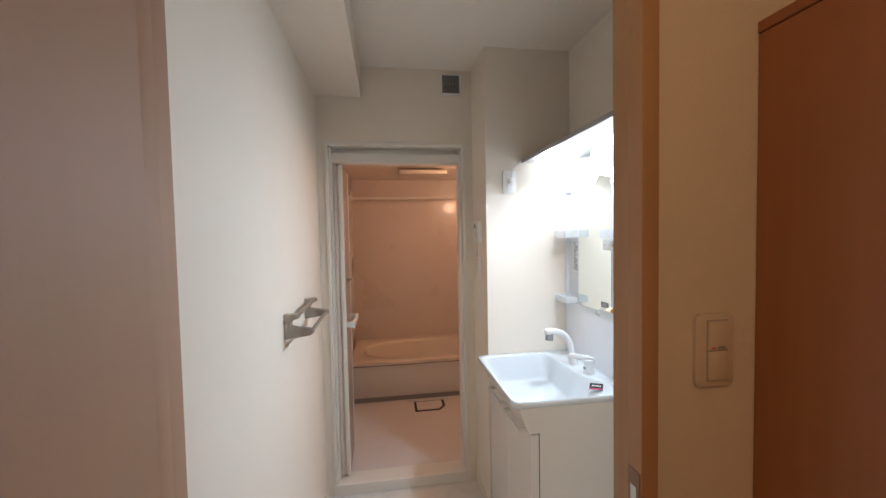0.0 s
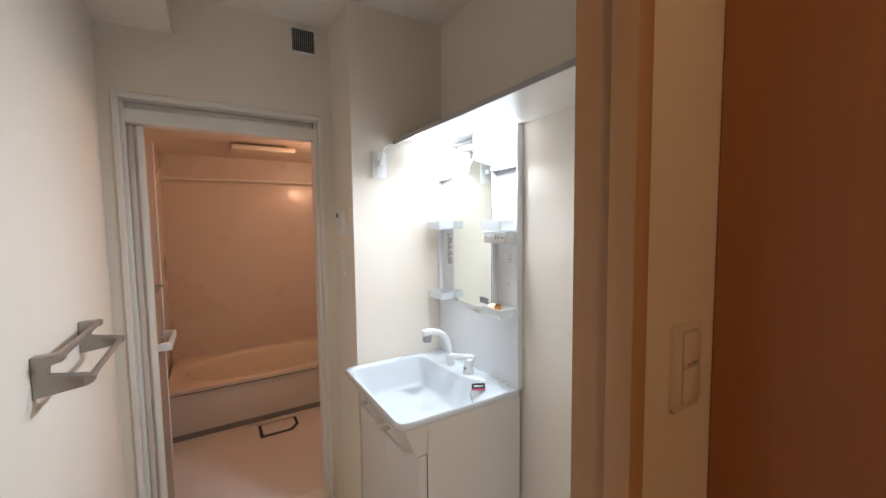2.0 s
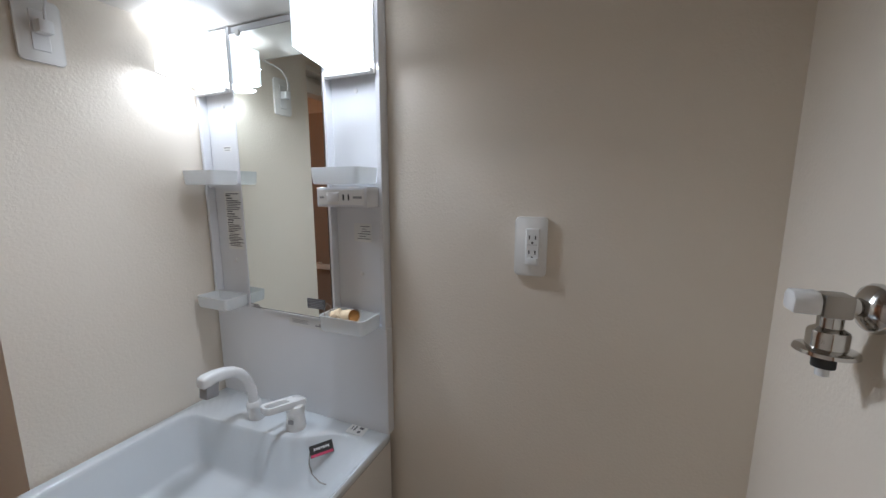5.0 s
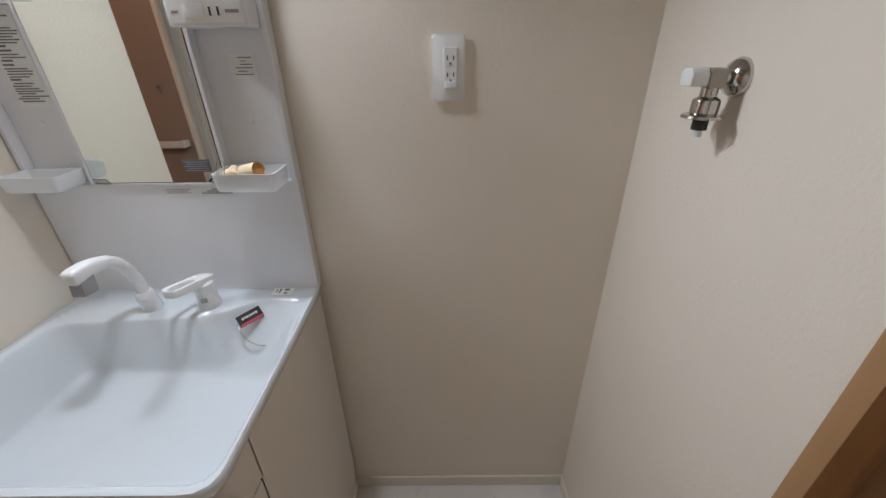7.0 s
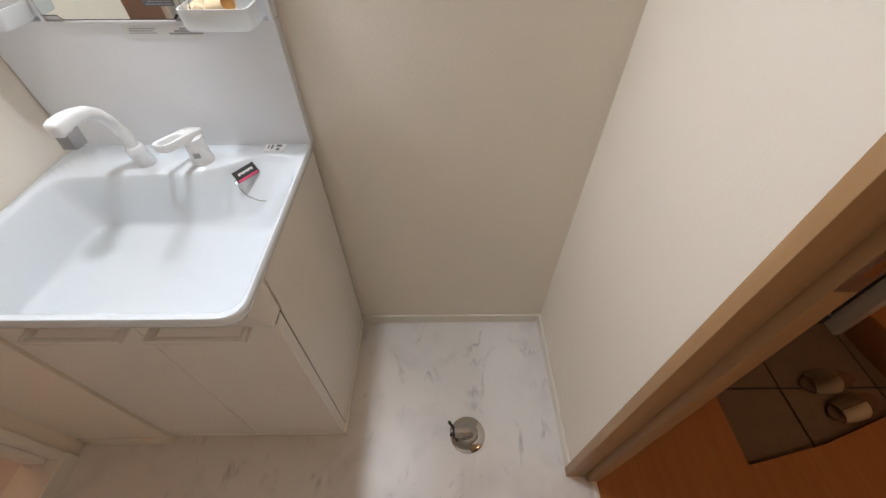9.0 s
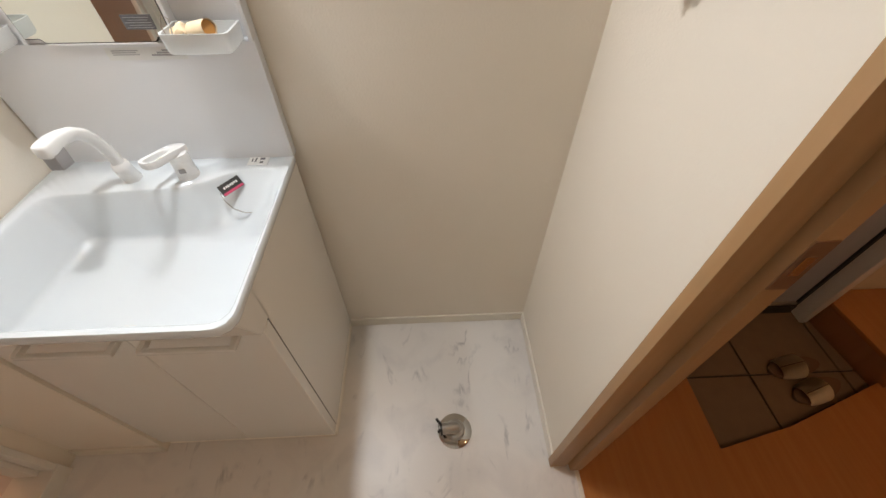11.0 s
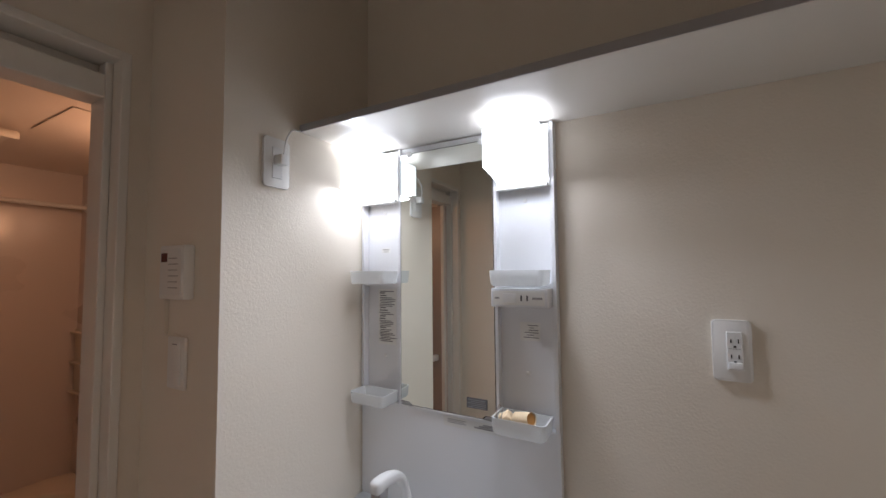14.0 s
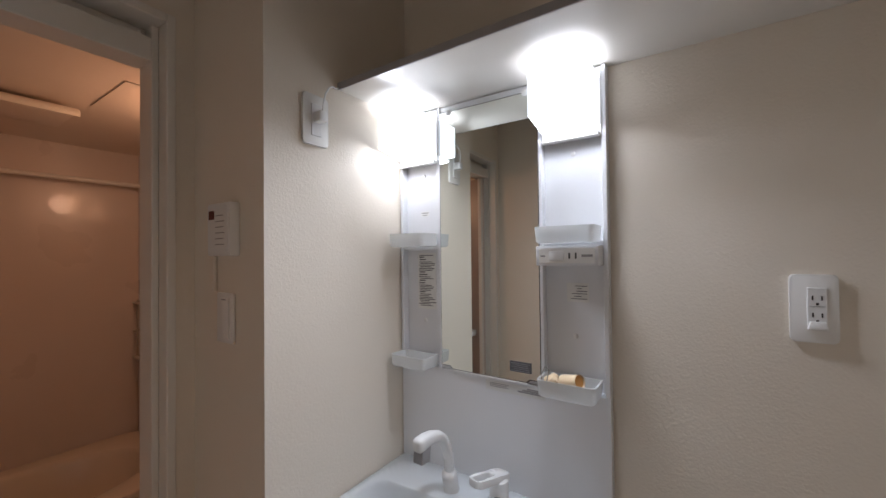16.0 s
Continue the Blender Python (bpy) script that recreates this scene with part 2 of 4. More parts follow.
def plate(x0, x1, y0, y1, z0, z1, radius=0.006, bevel=0.002):
    """A wall plate with rounded corners; its thin side tells which way it faces."""
    d = (x1 - x0, y1 - y0)
    if d[0] < d[1]:
        o = rounded([(y0, z0), (y1, z0), (y1, z1), (y0, z1)], radius, 4)
        return prism(bmesh.new(), o, "x", x0, x1, bevel)
    o = rounded([(x0, z0), (x1, z0), (x1, z1), (x0, z1)], radius, 4)
    return prism(bmesh.new(), o, "y", y0, y1, bevel)


def finish(name, bm, material, smooth=None):
    bmesh.ops.recalc_face_normals(bm, faces=bm.faces)
    me = bpy.data.meshes.new(name)
    bm.to_mesh(me)
    bm.free()
    me.materials.append(material)
    if smooth is not None:
        for p in me.polygons:
            p.use_smooth = True
        me.set_sharp_from_angle(angle=radians(smooth))
    return new(name, me)


def part(name, bm, material, parent, label="", smooth=35):
    ob = finish(name, bm, material, smooth)
    ob.parent = parent
    ob.matrix_parent_inverse = parent.matrix_basis.inverted() if parent.type == "EMPTY" else parent.matrix_basis.inverted()
    return tagged(ob, label)


def thing(name, at, label, category, group=""):
    ob = new(name)
    ob.matrix_basis = Matrix.Translation(at)
    ob.empty_display_size = 0.05
    return tagged(ob, label, category, group)


def setting(name, bm, material, label="", smooth=None):
    return tagged(finish(name, bm, material, smooth), label, "", "", "structure")


def bx(*a, **k):
    return box(bmesh.new(), *a, **k)


# ---- the washroom's shell ----
setting("floor", bx(XL - 0.1, XR + 0.1, YH, YB, -0.08, 0.0), VINYL, "white vinyl floor with grey marble veins")
setting("ceiling", bx(XL - 0.1, XR + 0.1, YH, YB + 0.09, CEIL, CEIL + 0.1), CEILM, "cream papered ceiling")
setting("wall_west", bx(XL - 0.1, XL, YT, YB, 0, CEIL), WALL, "cream textured wallpaper wall with a towel rail")
setting("wall_east", bx(XR, XR + 0.1, YH, YE, 0, CEIL), WALL, "cream textured wallpaper wall behind the vanity")
bm = bmesh.new()
box(bm, XL - 0.1, DX0 - 0.016, YH, YT, 0, CEIL)
box(bm, DX1 + 0.010, XR, YH, YT, 0, CEIL)
box(bm, DX0 - 0.016, DX1 + 0.010, YH, YT, DH + 0.001, CEIL)
setting("wall_south", bm, WALL, "cream wallpaper wall between washroom and hall")
setting("wall_pillar", bx(XP, XR + 0.1, YE, YB + 0.09, 0, CEIL), WALL, "cream boxed-out wall beside the vanity")
FX0, FX1, FT = 2.176, 2.998, 2.078
bm = bmesh.new()
box(bm, XL - 0.1, FX0 + 0.01, YB, YB + 0.088, 0, CEIL)
box(bm, FX1 - 0.01, XP, YB, YB + 0.088, 0, CEIL)
box(bm, FX0 + 0.01, FX1 - 0.01, YB, YB + 0.088, FT - 0.01, CEIL)
box(bm, FX0 + 0.01, FX1 - 0.01, YB, YB + 0.088, 0, 0.04)
setting("wall_north", bm, WALL, "cream wallpaper wall around the bathroom doorway")
setting("ceiling_beam", bx(XL, 2.391, YT, YB, 2.337, CEIL), WALL, "cream boxed beam under the ceiling")

# baseboards
for nm, a in (("east", (XR - 0.008, XR, YT, 6.32, 0, 0.05)), ("south", (2.955, XR - 0.008, YT, YT + 0.008, 0, 0.05)),
              ("west", (XL, XL + 0.008, YT + 0.02, YB - 0.008, 0, 0.05)), ("pillar", (XP - 0.008, XP, YE, YB - 0.008, 0, 0.05)),
              ("north", (XL, FX0, YB - 0.008, YB, 0, 0.05))):
    setting("baseboard_" + nm, bx(*a, bevel=0.0015, seg=1), TRIM, "slim cream baseboard")

# shelf board over the vanity
shelf = thing("wall_shelf", (3.38, 6.2, 1.908), "white long shelf board over the vanity mirror", "shelf")
# grey strip paints the shade on the white board's front edge
part("shade_strip", bx(3.2425, 3.2445, YT + 0.001, YE - 0.001, 1.908, 1.926), EDGE, shelf, "thin front edge coloured grey for shade")
part("board", bx(3.245, XR - 0.001, YT + 0.001, YE - 0.001, 1.908, 1.926, bevel=0.0015, seg=1), CABM, shelf)


# ---- doorway to the hall ----
frame_in = thing("door_frame", (2.56, 5.52, 0), "light brown wooden door casing of the washroom", "door frame")
frame_in["kind"] = "structure"


def jamb(x, s, parent, material=None):
    """One upright: s is +1 where the opening lies towards smaller x."""
    o = [(x - s * 0.001, YT + 0.010), (x + s * 0.024, YT + 0.010), (x + s * 0.024, YH + 0.01), (x + s * 0.014, YH + 0.01), (x + s * 0.014, YH - 0.012),
         (x - s * 0.016, YH - 0.012), (x - s * 0.016, YH + 0.024), (x + s * 0.008, YH + 0.025), (x + s * 0.008, YH + 0.033), (x - s * 0.001, YH + 0.034)]
    part("jamb", prism(bmesh.new(), o, "z", 0, DH, 0.0012), material or CASING, parent, smooth=30)


jamb(2.930, 1, frame_in)
jamb(2.185, -1, frame_in, PALEWOOD)
part("head", bx(2.176, 2.944, YH - 0.012, YT + 0.009, DH, DH + 0.03, bevel=0.001, seg=1), CASING, frame_in)
part("threshold", bx(2.20, 2.925, YH - 0.004, YH + 0.01, -0.01, 0.003, bevel=0.001, seg=1), TRIM, frame_in, "thin cream floor edge strip")
sp = part("strike_plate", bx(2.9125, 2.9145, YH - 0.009, YH + 0.022, 1.045, 1.140, bevel=0.0005, seg=1), BRONZE, frame_in, "bronze strike plate")
part("latch_hole", bx(2.9120, 2.9126, YH - 0.001, YH + 0.014, 1.075, 1.112), CHROME, sp, "bright latch opening")

leaf = thing("open_door", (2.13, 5.1, 0), "brown wooden door leaf standing open against the hall side", "door")
part("leaf", bx(2.168, 2.203, 4.74, 5.4776, 0.01, 2.03, bevel=0.001, seg=1), PALEWOOD, leaf)

# ---- hall ----
HX0, HX1, HY0 = 1.55, 3.53, 3.55
setting("hall_floor", prism(bmesh.new(), [(HX0, HY0), (3.30, HY0), (3.159, 4.238), (3.02, 4.67), (2.957, 4.968), (HX1, 4.968), (HX1, YH), (HX0, YH)], "z", -0.08, -0.001), HFLOOR, "glossy reddish brown wood hall floor")
setting("hall_ceiling", bx(HX0 - 0.1, HX1 + 0.1, HY0 - 0.1, YH, CEIL - 0.06, CEIL + 0.04), CEILM, "cream hall ceiling")
setting("hall_wall_west", bx(HX0 - 0.1, HX0, HY0, YH, 0, CEIL), HALLWALL_DIM, "cream hall wallpaper")
setting("hall_wall_south", bx(HX0 - 0.1, HX1 + 0.1, HY0 - 0.1, HY0, -0.1, CEIL), HALLWALL_DIM, "cream hall wallpaper")
bm = bmesh.new()
box(bm, HX1, HX1 + 0.1, HY0, 4.33, -0.1, CEIL)
box(bm, HX1, HX1 + 0.1, 5.2, YH, -0.1, CEIL)
box(bm, HX1, HX1 + 0.1, 4.33, 5.2, 2.0, CEIL)
setting("hall_wall_east", bm, HALLWALL_DIM, "hall wall around the entrance door")
setting("hall_wall_north", bx(DX1 + 0.013, 3.53, YH - 0.004, YH, 0, CEIL), HALLWALL_DIM, "cream hall wallpaper in dim light with a switch")
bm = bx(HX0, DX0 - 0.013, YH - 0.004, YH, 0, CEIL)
setting("hall_wall_north_low", bm, HALLWALL_DIM, "cream hall wallpaper")


def hall_switch():
    t = thing("light_switch", (3.05, YH - 0.004, 1.337), "cream double rocker light switch on the hall wall", "light switch")
    y = YH - 0.004
    part("plate", plate(3.012, 3.084, y - 0.007, y - 0.0002, 1.277, 1.399, 0.008, 0.003), CREAMPL, t)
    part("rocker_gap", bx(3.0325, 3.0715, y - 0.0080, y - 0.0068, 1.2865, 1.3885), GREY, t, "shadowed gap around the rockers")
    part("rocker", bx(3.034, 3.070, y - 0.011, y - 0.006, 1.338, 1.387, bevel=0.002), CREAMPL, t)
    part("rocker", bx(3.034, 3.070, y - 0.011, y - 0.006, 1.288, 1.336, bevel=0.002), CREAMPL, t)
    part("indicator", bx(3.039, 3.045, y - 0.0116, y - 0.0108, 1.341, 1.344), REDINK, t, "small red indicator")
    part("nameplate", bx(3.050, 3.064, y - 0.0116, y - 0.0108, 1.341, 1.345), GREY, t, "tiny grey lettering strip")


hall_switch()
cup = thing("tall_cupboard", (3.33, 5.36, 0), "dark reddish brown wood-grain tall cupboard beside the hall switch", "cupboard")
part("side", bx(3.130, 3.50, 5.272, YH - 0.0045, 0.06, 1.86, bevel=0.002, seg=1), LEAF, cup)
part("door", bx(3.130, 3.50, 5.25, 5.270, 0.06, 1.86, bevel=0.002, seg=1), LEAF, cup)
part("top_board", bx(3.128, 3.50, 5.248, YH - 0.0045, 1.861, 1.88, bevel=0.002, seg=1), LEAF, cup)
part("plinth", bx(3.134, 3.50, 5.262, YH - 0.0045, 0.0, 0.059), LEAF, cup)

# entrance
setting("entry_bed", bx(2.9, HX1, HY0, 4.968, -0.09, -0.05), DARK, "dark grout under entrance tiles")
door = thing("entrance_door", (3.55, 4.8, -0.04), "grey steel entrance door with black bottom seal", "door")
part("leaf", bx(3.528, 3.568, 4.330, 5.18, -0.01, 1.99, bevel=0.002, seg=1), EDOOR, door)
part("bottom_seal", bx(3.510, 3.5285, 4.325, 5.18, -0.04, 0.012, bevel=0.002, seg=1), RUBBER, door, "black rubber bottom seal")
part("bottom_rail", bx(3.516, 3.5282, 4.330, 5.18, 0.013, 0.030, bevel=0.002, seg=1), SATIN, door, "metal bottom rail")
part("edge_seal", bx(3.519, 3.529, 4.316, 4.330, -0.03, 1.99), RUBBER, door, "black rubber edge seal")
part("frame", bx(3.458, 3.56, 4.280, 4.315, -0.05, 2.03, bevel=0.003), WFRAME, door, "pale aluminium door frame")
step = thing("entrance_step", (3.38, 4.1, -0.05), "dark red brown wooden step beside the entrance tiles", "step")
part("riser", prism(bmesh.new(), [(3.16, HY0), (3.527, HY0), (3.527, 4.276), (3.14, 4.225)], "z", -0.05, 0.085, 0.003), LEAF, step)
part("tread", prism(bmesh.new(), [(3.15, HY0), (3.528, HY0), (3.528, 4.279), (3.13, 4.230)], "z", 0.086, 0.108, 0.003), HFLOOR, step)


def slipper(m):
    t = thing("slipper", (0, 0, 0), "beige cloth slipper with brown sole on the entrance tiles", "slipper", "pair of slippers")
    n = 28
    out = []
    for k in range(n):
        a = 2 * math.pi * k / n
        w = 0.042 + 0.006 * math.cos(a)
        out.append((0.115 * math.cos(a), w * math.sin(a)))
    part("sole", prism(bmesh.new(), out, "z", 0, 0.014, 0.003), SLIPIN, t, "dark brown sole")
    bm = bmesh.new()
    rows = []
    for i in range(9):
        x = -0.012 + 0.098 * i / 8
        w = 0.047 * math.sqrt(max(0.0, 1 - (x / 0.135) ** 2)) + 0.001
        h = 0.046 * (1 - 0.42 * (i / 8) ** 1.5)
        rows.append([bm.verts.new((x, w * math.cos(math.pi * j / 12), 0.010 + h * math.sin(math.pi * j / 12))) for j in range(13)])
    for a, b in zip(rows, rows[1:]):
        for j in range(12):
            bm.faces.new((a[j], a[j + 1], b[j + 1], b[j]))
    bmesh.ops.solidify(bm, geom=bm.faces[:], thickness=0.004)
    part("upper", bm, SLIP, t, "beige cloth upper with a seam")
    part("seam", tube(bmesh.new(), [(-0.011 + 0.096 * i / 8, 0, 0.0575 - 0.0193 * (i / 8) ** 1.5) for i in range(9)], 0.0016, 6), SLIPIN, t)
    t.matrix_basis = m
    return t


s1 = slipper(pose(3.252, 4.485, -0.040, 0, 0, 98))
copy_thing(s1, pose(3.155, 4.455, -0.040, 0, 0, 106))

# ---- bathroom ----
setting("bath_floor", bx(BX0 - 0.05, BX1 + 0.05, BY0 + 0.001, BY1 + 0.05, -0.05, BZ), BATHF, "pale beige resin bathroom floor")
setting("bath_wall_back", bx(BX0 - 0.05, BX1 + 0.05, BY1, BY1 + 0.05, BZ, BC), BATHW, "glossy pinkish beige bathroom wall panel")
setting("bath_wall_west", bx(BX0 - 0.05, BX0, BY0, BY1, BZ, BC), BATHW, "glossy pinkish beige bathroom wall panel")
setting("bath_wall_east", bx(BX1, BX1 + 0.05, BY0, BY1, BZ, BC), BATHW, "glossy pinkish beige bathroom wall panel")
bm = bmesh.new()
box(bm, BX0 - 0.05, FX0 + 0.033, BY0 + 0.001, BY0 + 0.015, BZ, BC)
box(bm, FX1 - 0.025, BX1 + 0.05, BY0 + 0.001, BY0 + 0.015, BZ, BC)
box(bm, FX0 + 0.033, FX1 - 0.025, BY0 + 0.001, BY0 + 0.015, 2.0, BC)
setting("bath_wall_front", bm, BATHW, "bathroom wall around its doorway")
bm = bmesh.new()
box(bm, BX0 - 0.05, 2.636, BY0, BY1 + 0.05, BC, BC + 0.04)
box(bm, 2.642, BX1 + 0.05, BY0, BY1 + 0.05, BC, BC + 0.04)
box(bm, 2.636, 2.642, BY0, BY1, BC + 0.004, BC + 0.04)
setting("bath_ceiling", bm, BATHC, "beige bathroom ceiling panels with a joint")
hatch = thing("ceiling_hatch", (3.3, 8.0, BC), "beige ceiling inspection hatch with a thin gap", "hatch")
part("lid", bx(3.085, 3.49, 7.835, 8.23, BC - 0.004, BC, bevel=0.001, seg=1), BATHC, hatch)
grille = thing("ceiling_vent", (2.85, 8.42, BC), "pale beige bathroom ceiling ventilation cover", "ventilation cover")
part("cover", bx(2.645, 3.054, 8.246, 8.58, 2.088, 2.098, bevel=0.002), BATHC, grille)
part("front_lip", bx(2.643, 3.056, 8.236, 8.2455, 2.064, 2.090, bevel=0.002), OFFWH, grille, "bright front lip")
part("neck", bx(2.70, 3.00, 8.40, 8.56, 2.0985, BC), BATHC, grille)


def bath_door_frame():
    t = thing("bathroom_door_frame", (2.587, YB, 0.0), "white aluminium frame of the bathroom folding door", "door frame")
    t["kind"] = "structure"
    for name, a in (("casing", (FX0, FX0 + 0.020, YB - 0.008, YB + 0.0885, 0.045, FT)),
                    ("casing", (FX1 - 0.020, FX1, YB - 0.008, YB + 0.0885, 0.045, FT)),
                    ("casing", (FX0 + 0.020, FX1 - 0.020, YB - 0.008, YB + 0.0885, FT - 0.022, FT)),
                    ("stile", (FX0 + 0.020, FX0 + 0.034, YB + 0.035, YB + 0.11, 0.06, FT - 0.022)),
                    ("stile", (FX1 - 0.036, FX1 - 0.020, YB + 0.035, YB + 0.11, 0.06, FT - 0.022)),
                    ("top_rail", (FX0 + 0.034, FX1 - 0.036, YB + 0.035, YB + 0.11, 1.966, 2.024)),
                    ("head_panel", (FX0 + 0.034, FX1 - 0.036, YB + 0.070, YB + 0.09, 2.025, FT - 0.023)),
                    ("sill", (FX0, FX1, YB - 0.014, YB + 0.11, 0.0, 0.065))):
        part(name, bx(*a, bevel=0.002, seg=1), WFRAME, t)
    return t


bath_door_frame()


def folding_door():
    t = thing("folding_door", (2.24, 7.40, BZ), "white bathroom folding door folded open against its frame", "door")
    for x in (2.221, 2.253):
        part("panel", bx(x, x + 0.008, 7.287, 7.612, 0.08, 1.955), FOLD, t, "pale translucent door panel coloured brown for warm light")
    part("edge_panel", bx(2.234, 2.243, 7.280, 7.288, 0.08, 1.955), BATHW, t)
    part("near_stile", bx(2.243, 2.267, 7.267, 7.290, 0.075, 1.960, bevel=0.003), WFRAME, t)
    part("hinge_stile", bx(2.211, 2.233, 7.274, 7.297, 0.075, 1.960, bevel=0.003), BATHW, t)
    part("fold_stile", bx(2.217, 2.265, 7.612, 7.637, 0.075, 1.960, bevel=0.003), WFRAME, t)
    part("pivot", bx(2.226, 2.256, 7.297, 7.317, 1.952, 1.966), GREY, t, "small grey pivot block")
    bm = bmesh.new()
    box(bm, 2.261, 2.316, 7.312, 7.337, 0.975, 1.01, bevel=0.004)
    box(bm, 2.261, 2.316, 7.552, 7.577, 0.975, 1.01, bevel=0.004)
    box(bm, 2.299, 2.316, 7.327, 7.562, 0.975, 1.01, bevel=0.004)
    part("handle", bm, WHITE, t, "white loop handle")
    bm = tube(bmesh.new(), [(2.259, 7.377, 1.264), (2.293, 7.377, 1.266)], 0.006, 10)
    tube(bm, [(2.260, 7.377, 1.232), (2.267, 7.377, 1.250), (2.285, 7.377, 1.264)], 0.004, 8)
    part("catch", bm, SATIN, t, "small dark metal catch")


folding_door()


def loop_at(bm, c, a, b, z, p=2.6, n=64):
    vs = []
    for k in range(n):
        t = 2 * math.pi * k / n
        ct, st = math.cos(t), math.sin(t)
        vs.append(bm.verts.new((c[0] + a * math.copysign(abs(ct) ** (2 / p), ct), c[1] + b * math.copysign(abs(st) ** (2 / p), st), z)))
    return vs


def bridge(bm, a, b):
    n = len(a)
    for k in range(n):
        bm.faces.new((a[k], a[(k + 1) % n], b[(k + 1) % n], b[k]))


def bathtub():
    t = thing("bathtub", (2.88, 8.67, BZ), "cream acrylic bathtub with an oval bowl and a plain apron", "bathtub")
    z = 0.425
    bm = bmesh.new()
    x0, x1, y0, y1 = BX0 + 0.01, BX1 - 0.002, 8.29, BY1 - 0.002
    c = (2.86, 8.67)
    n = 64
    outer = []
    for k in range(n):
        a = 2 * math.pi * k / n
        dx, dy = math.cos(a), math.sin(a)
        s = min(((x1 if dx > 0 else x0) - c[0]) / dx if abs(dx) > 1e-6 else 9, ((y1 if dy > 0 else y0) - c[1]) / dy if abs(dy) > 1e-6 else 9)
        outer.append((c[0] + dx * s, c[1] + dy * s))
    under = [bm.verts.new((x, y, z - 0.03)) for x, y in outer]
    top = [bm.verts.new((c[0] + (x - c[0]) * 0.995, c[1] + (y - c[1]) * 0.99, z)) for x, y in outer]
    bridge(bm, under, top)
    prev = top
    for a, b, h in ((0.585, 0.315, z), (0.575, 0.30, z - 0.006), (0.565, 0.29, z - 0.03), (0.53, 0.255, z - 0.2), (0.48, 0.21, z - 0.32), (0.40, 0.15, z - 0.345)):
        lp = loop_at(bm, c, a, b, h, 2.3)
        bridge(bm, prev, lp)
        prev = lp
    bm.faces.new(prev)
    part("tub_bowl", bm, TUBM, t, smooth=50)
    part("apron", bx(BX0 + 0.03, BX1 - 0.02, 8.300, 8.325, BZ + 0.045, z - 0.043, bevel=0.004), TUBAP, t, "smooth pale apron panel")
    part("apron_side", bx(BX0 + 0.012, BX0 + 0.026, 8.300, 8.330, BZ, z - 0.034), TUBAP, t)
    part("plinth", bx(BX0 + 0.012, BX1 - 0.02, 8.312, 8.335, BZ, BZ + 0.043), GREY, t, "grey recessed plinth under the apron")
    part("deck_lip", bx(BX0 + 0.012, BX1 - 0.004, 8.284, 8.3005, z - 0.034, z - 0.001, bevel=0.005), TUBM, t, "rounded front lip")
    part("gap", bx(BX0 + 0.02, BX1 - 0.02, 8.303, 8.33, z - 0.043, z - 0.0345), DARK, t, "dark joint line")
    part("side_gap", bx(BX0 + 0.0262, BX0 + 0.0298, 8.303, 8.33, BZ + 0.01, z - 0.036), DARK, t, "dark joint line")


bathtub()
drain = thing("floor_drain_cover", (2.86, 8.14, BZ), "white floor drain cover with a dark slot around it", "drain cover")
part("slot", prism(bmesh.new(), [(2.722, 8.245), (2.722, 8.055), (2.93, 8.055), (2.985, 8.13), (2.985, 8.245)], "z", BZ + 0.0005, BZ + 0.003), DARK, drain, "dark slot")
part("lid", prism(bmesh.new(), [(2.742, 8.225), (2.742, 8.075), (2.922, 8.075), (2.962, 8.13), (2.962, 8.225)], "z", BZ + 0.001, BZ + 0.010, 0.002), BATHF, drain)
part("edge_strip", bx(2.66, 3.04, 8.262, 8.285, BZ, BZ + 0.012, bevel=0.002), TUBAP, drain, "pale raised strip")

rod = thing("drying_rod", (2.88, 8.95, 1.915), "white clothes drying rod across the bathroom back wall", "rod")
part("bar", tube(bmesh.new(), [(BX0 + 0.01, 8.93, 1.915), (BX1 - 0.01, 8.93, 1.915)], 0.0125, 16), WFRAME, rod)
for x in (BX0, BX1 - 0.022):
    part("socket", lathe(bmesh.new(), (x, 8.93, 1.915), (1, 0, 0), [(0, 0.026), (0.016, 0.024), (0.022, 0.016)]), WFRAME, rod)
rack = thing("bath_shelf_rack", (3.49, 8.9, 0.9), "tall slim shelf unit on the bathroom wall", "shelf")
for z in (0.87, 1.03, 1.20):
    part("shelf_board", bx(BX1 - 0.030, BX1, 8.72, BY1 - 0.002, z, z + 0.012, bevel=0.002), OFFWH, rack)
part("back_panel", bx(BX1 - 0.008, BX1 - 0.001, 8.72, BY1 - 0.002, 0.86, 1.225), OFFWH, rack)
gl = thing("bath_wall_lamp", (3.47, 7.90, 1.90), "lit warm globe lamp on the bathroom wall", "wall lamp")
part("globe", lathe(bmesh.new(), (3.470, 7.90, 1.76), (0, 0, 1), [(0, 0.01), (0.02, 0.02), (0.14, 0.022), (0.24, 0.02), (0.26, 0.01)]), BATHLAMP, gl)
part("base", bx(3.492, BX1, 7.85, 7.95, 1.74, 2.04, bevel=0.004), WHITE, gl)


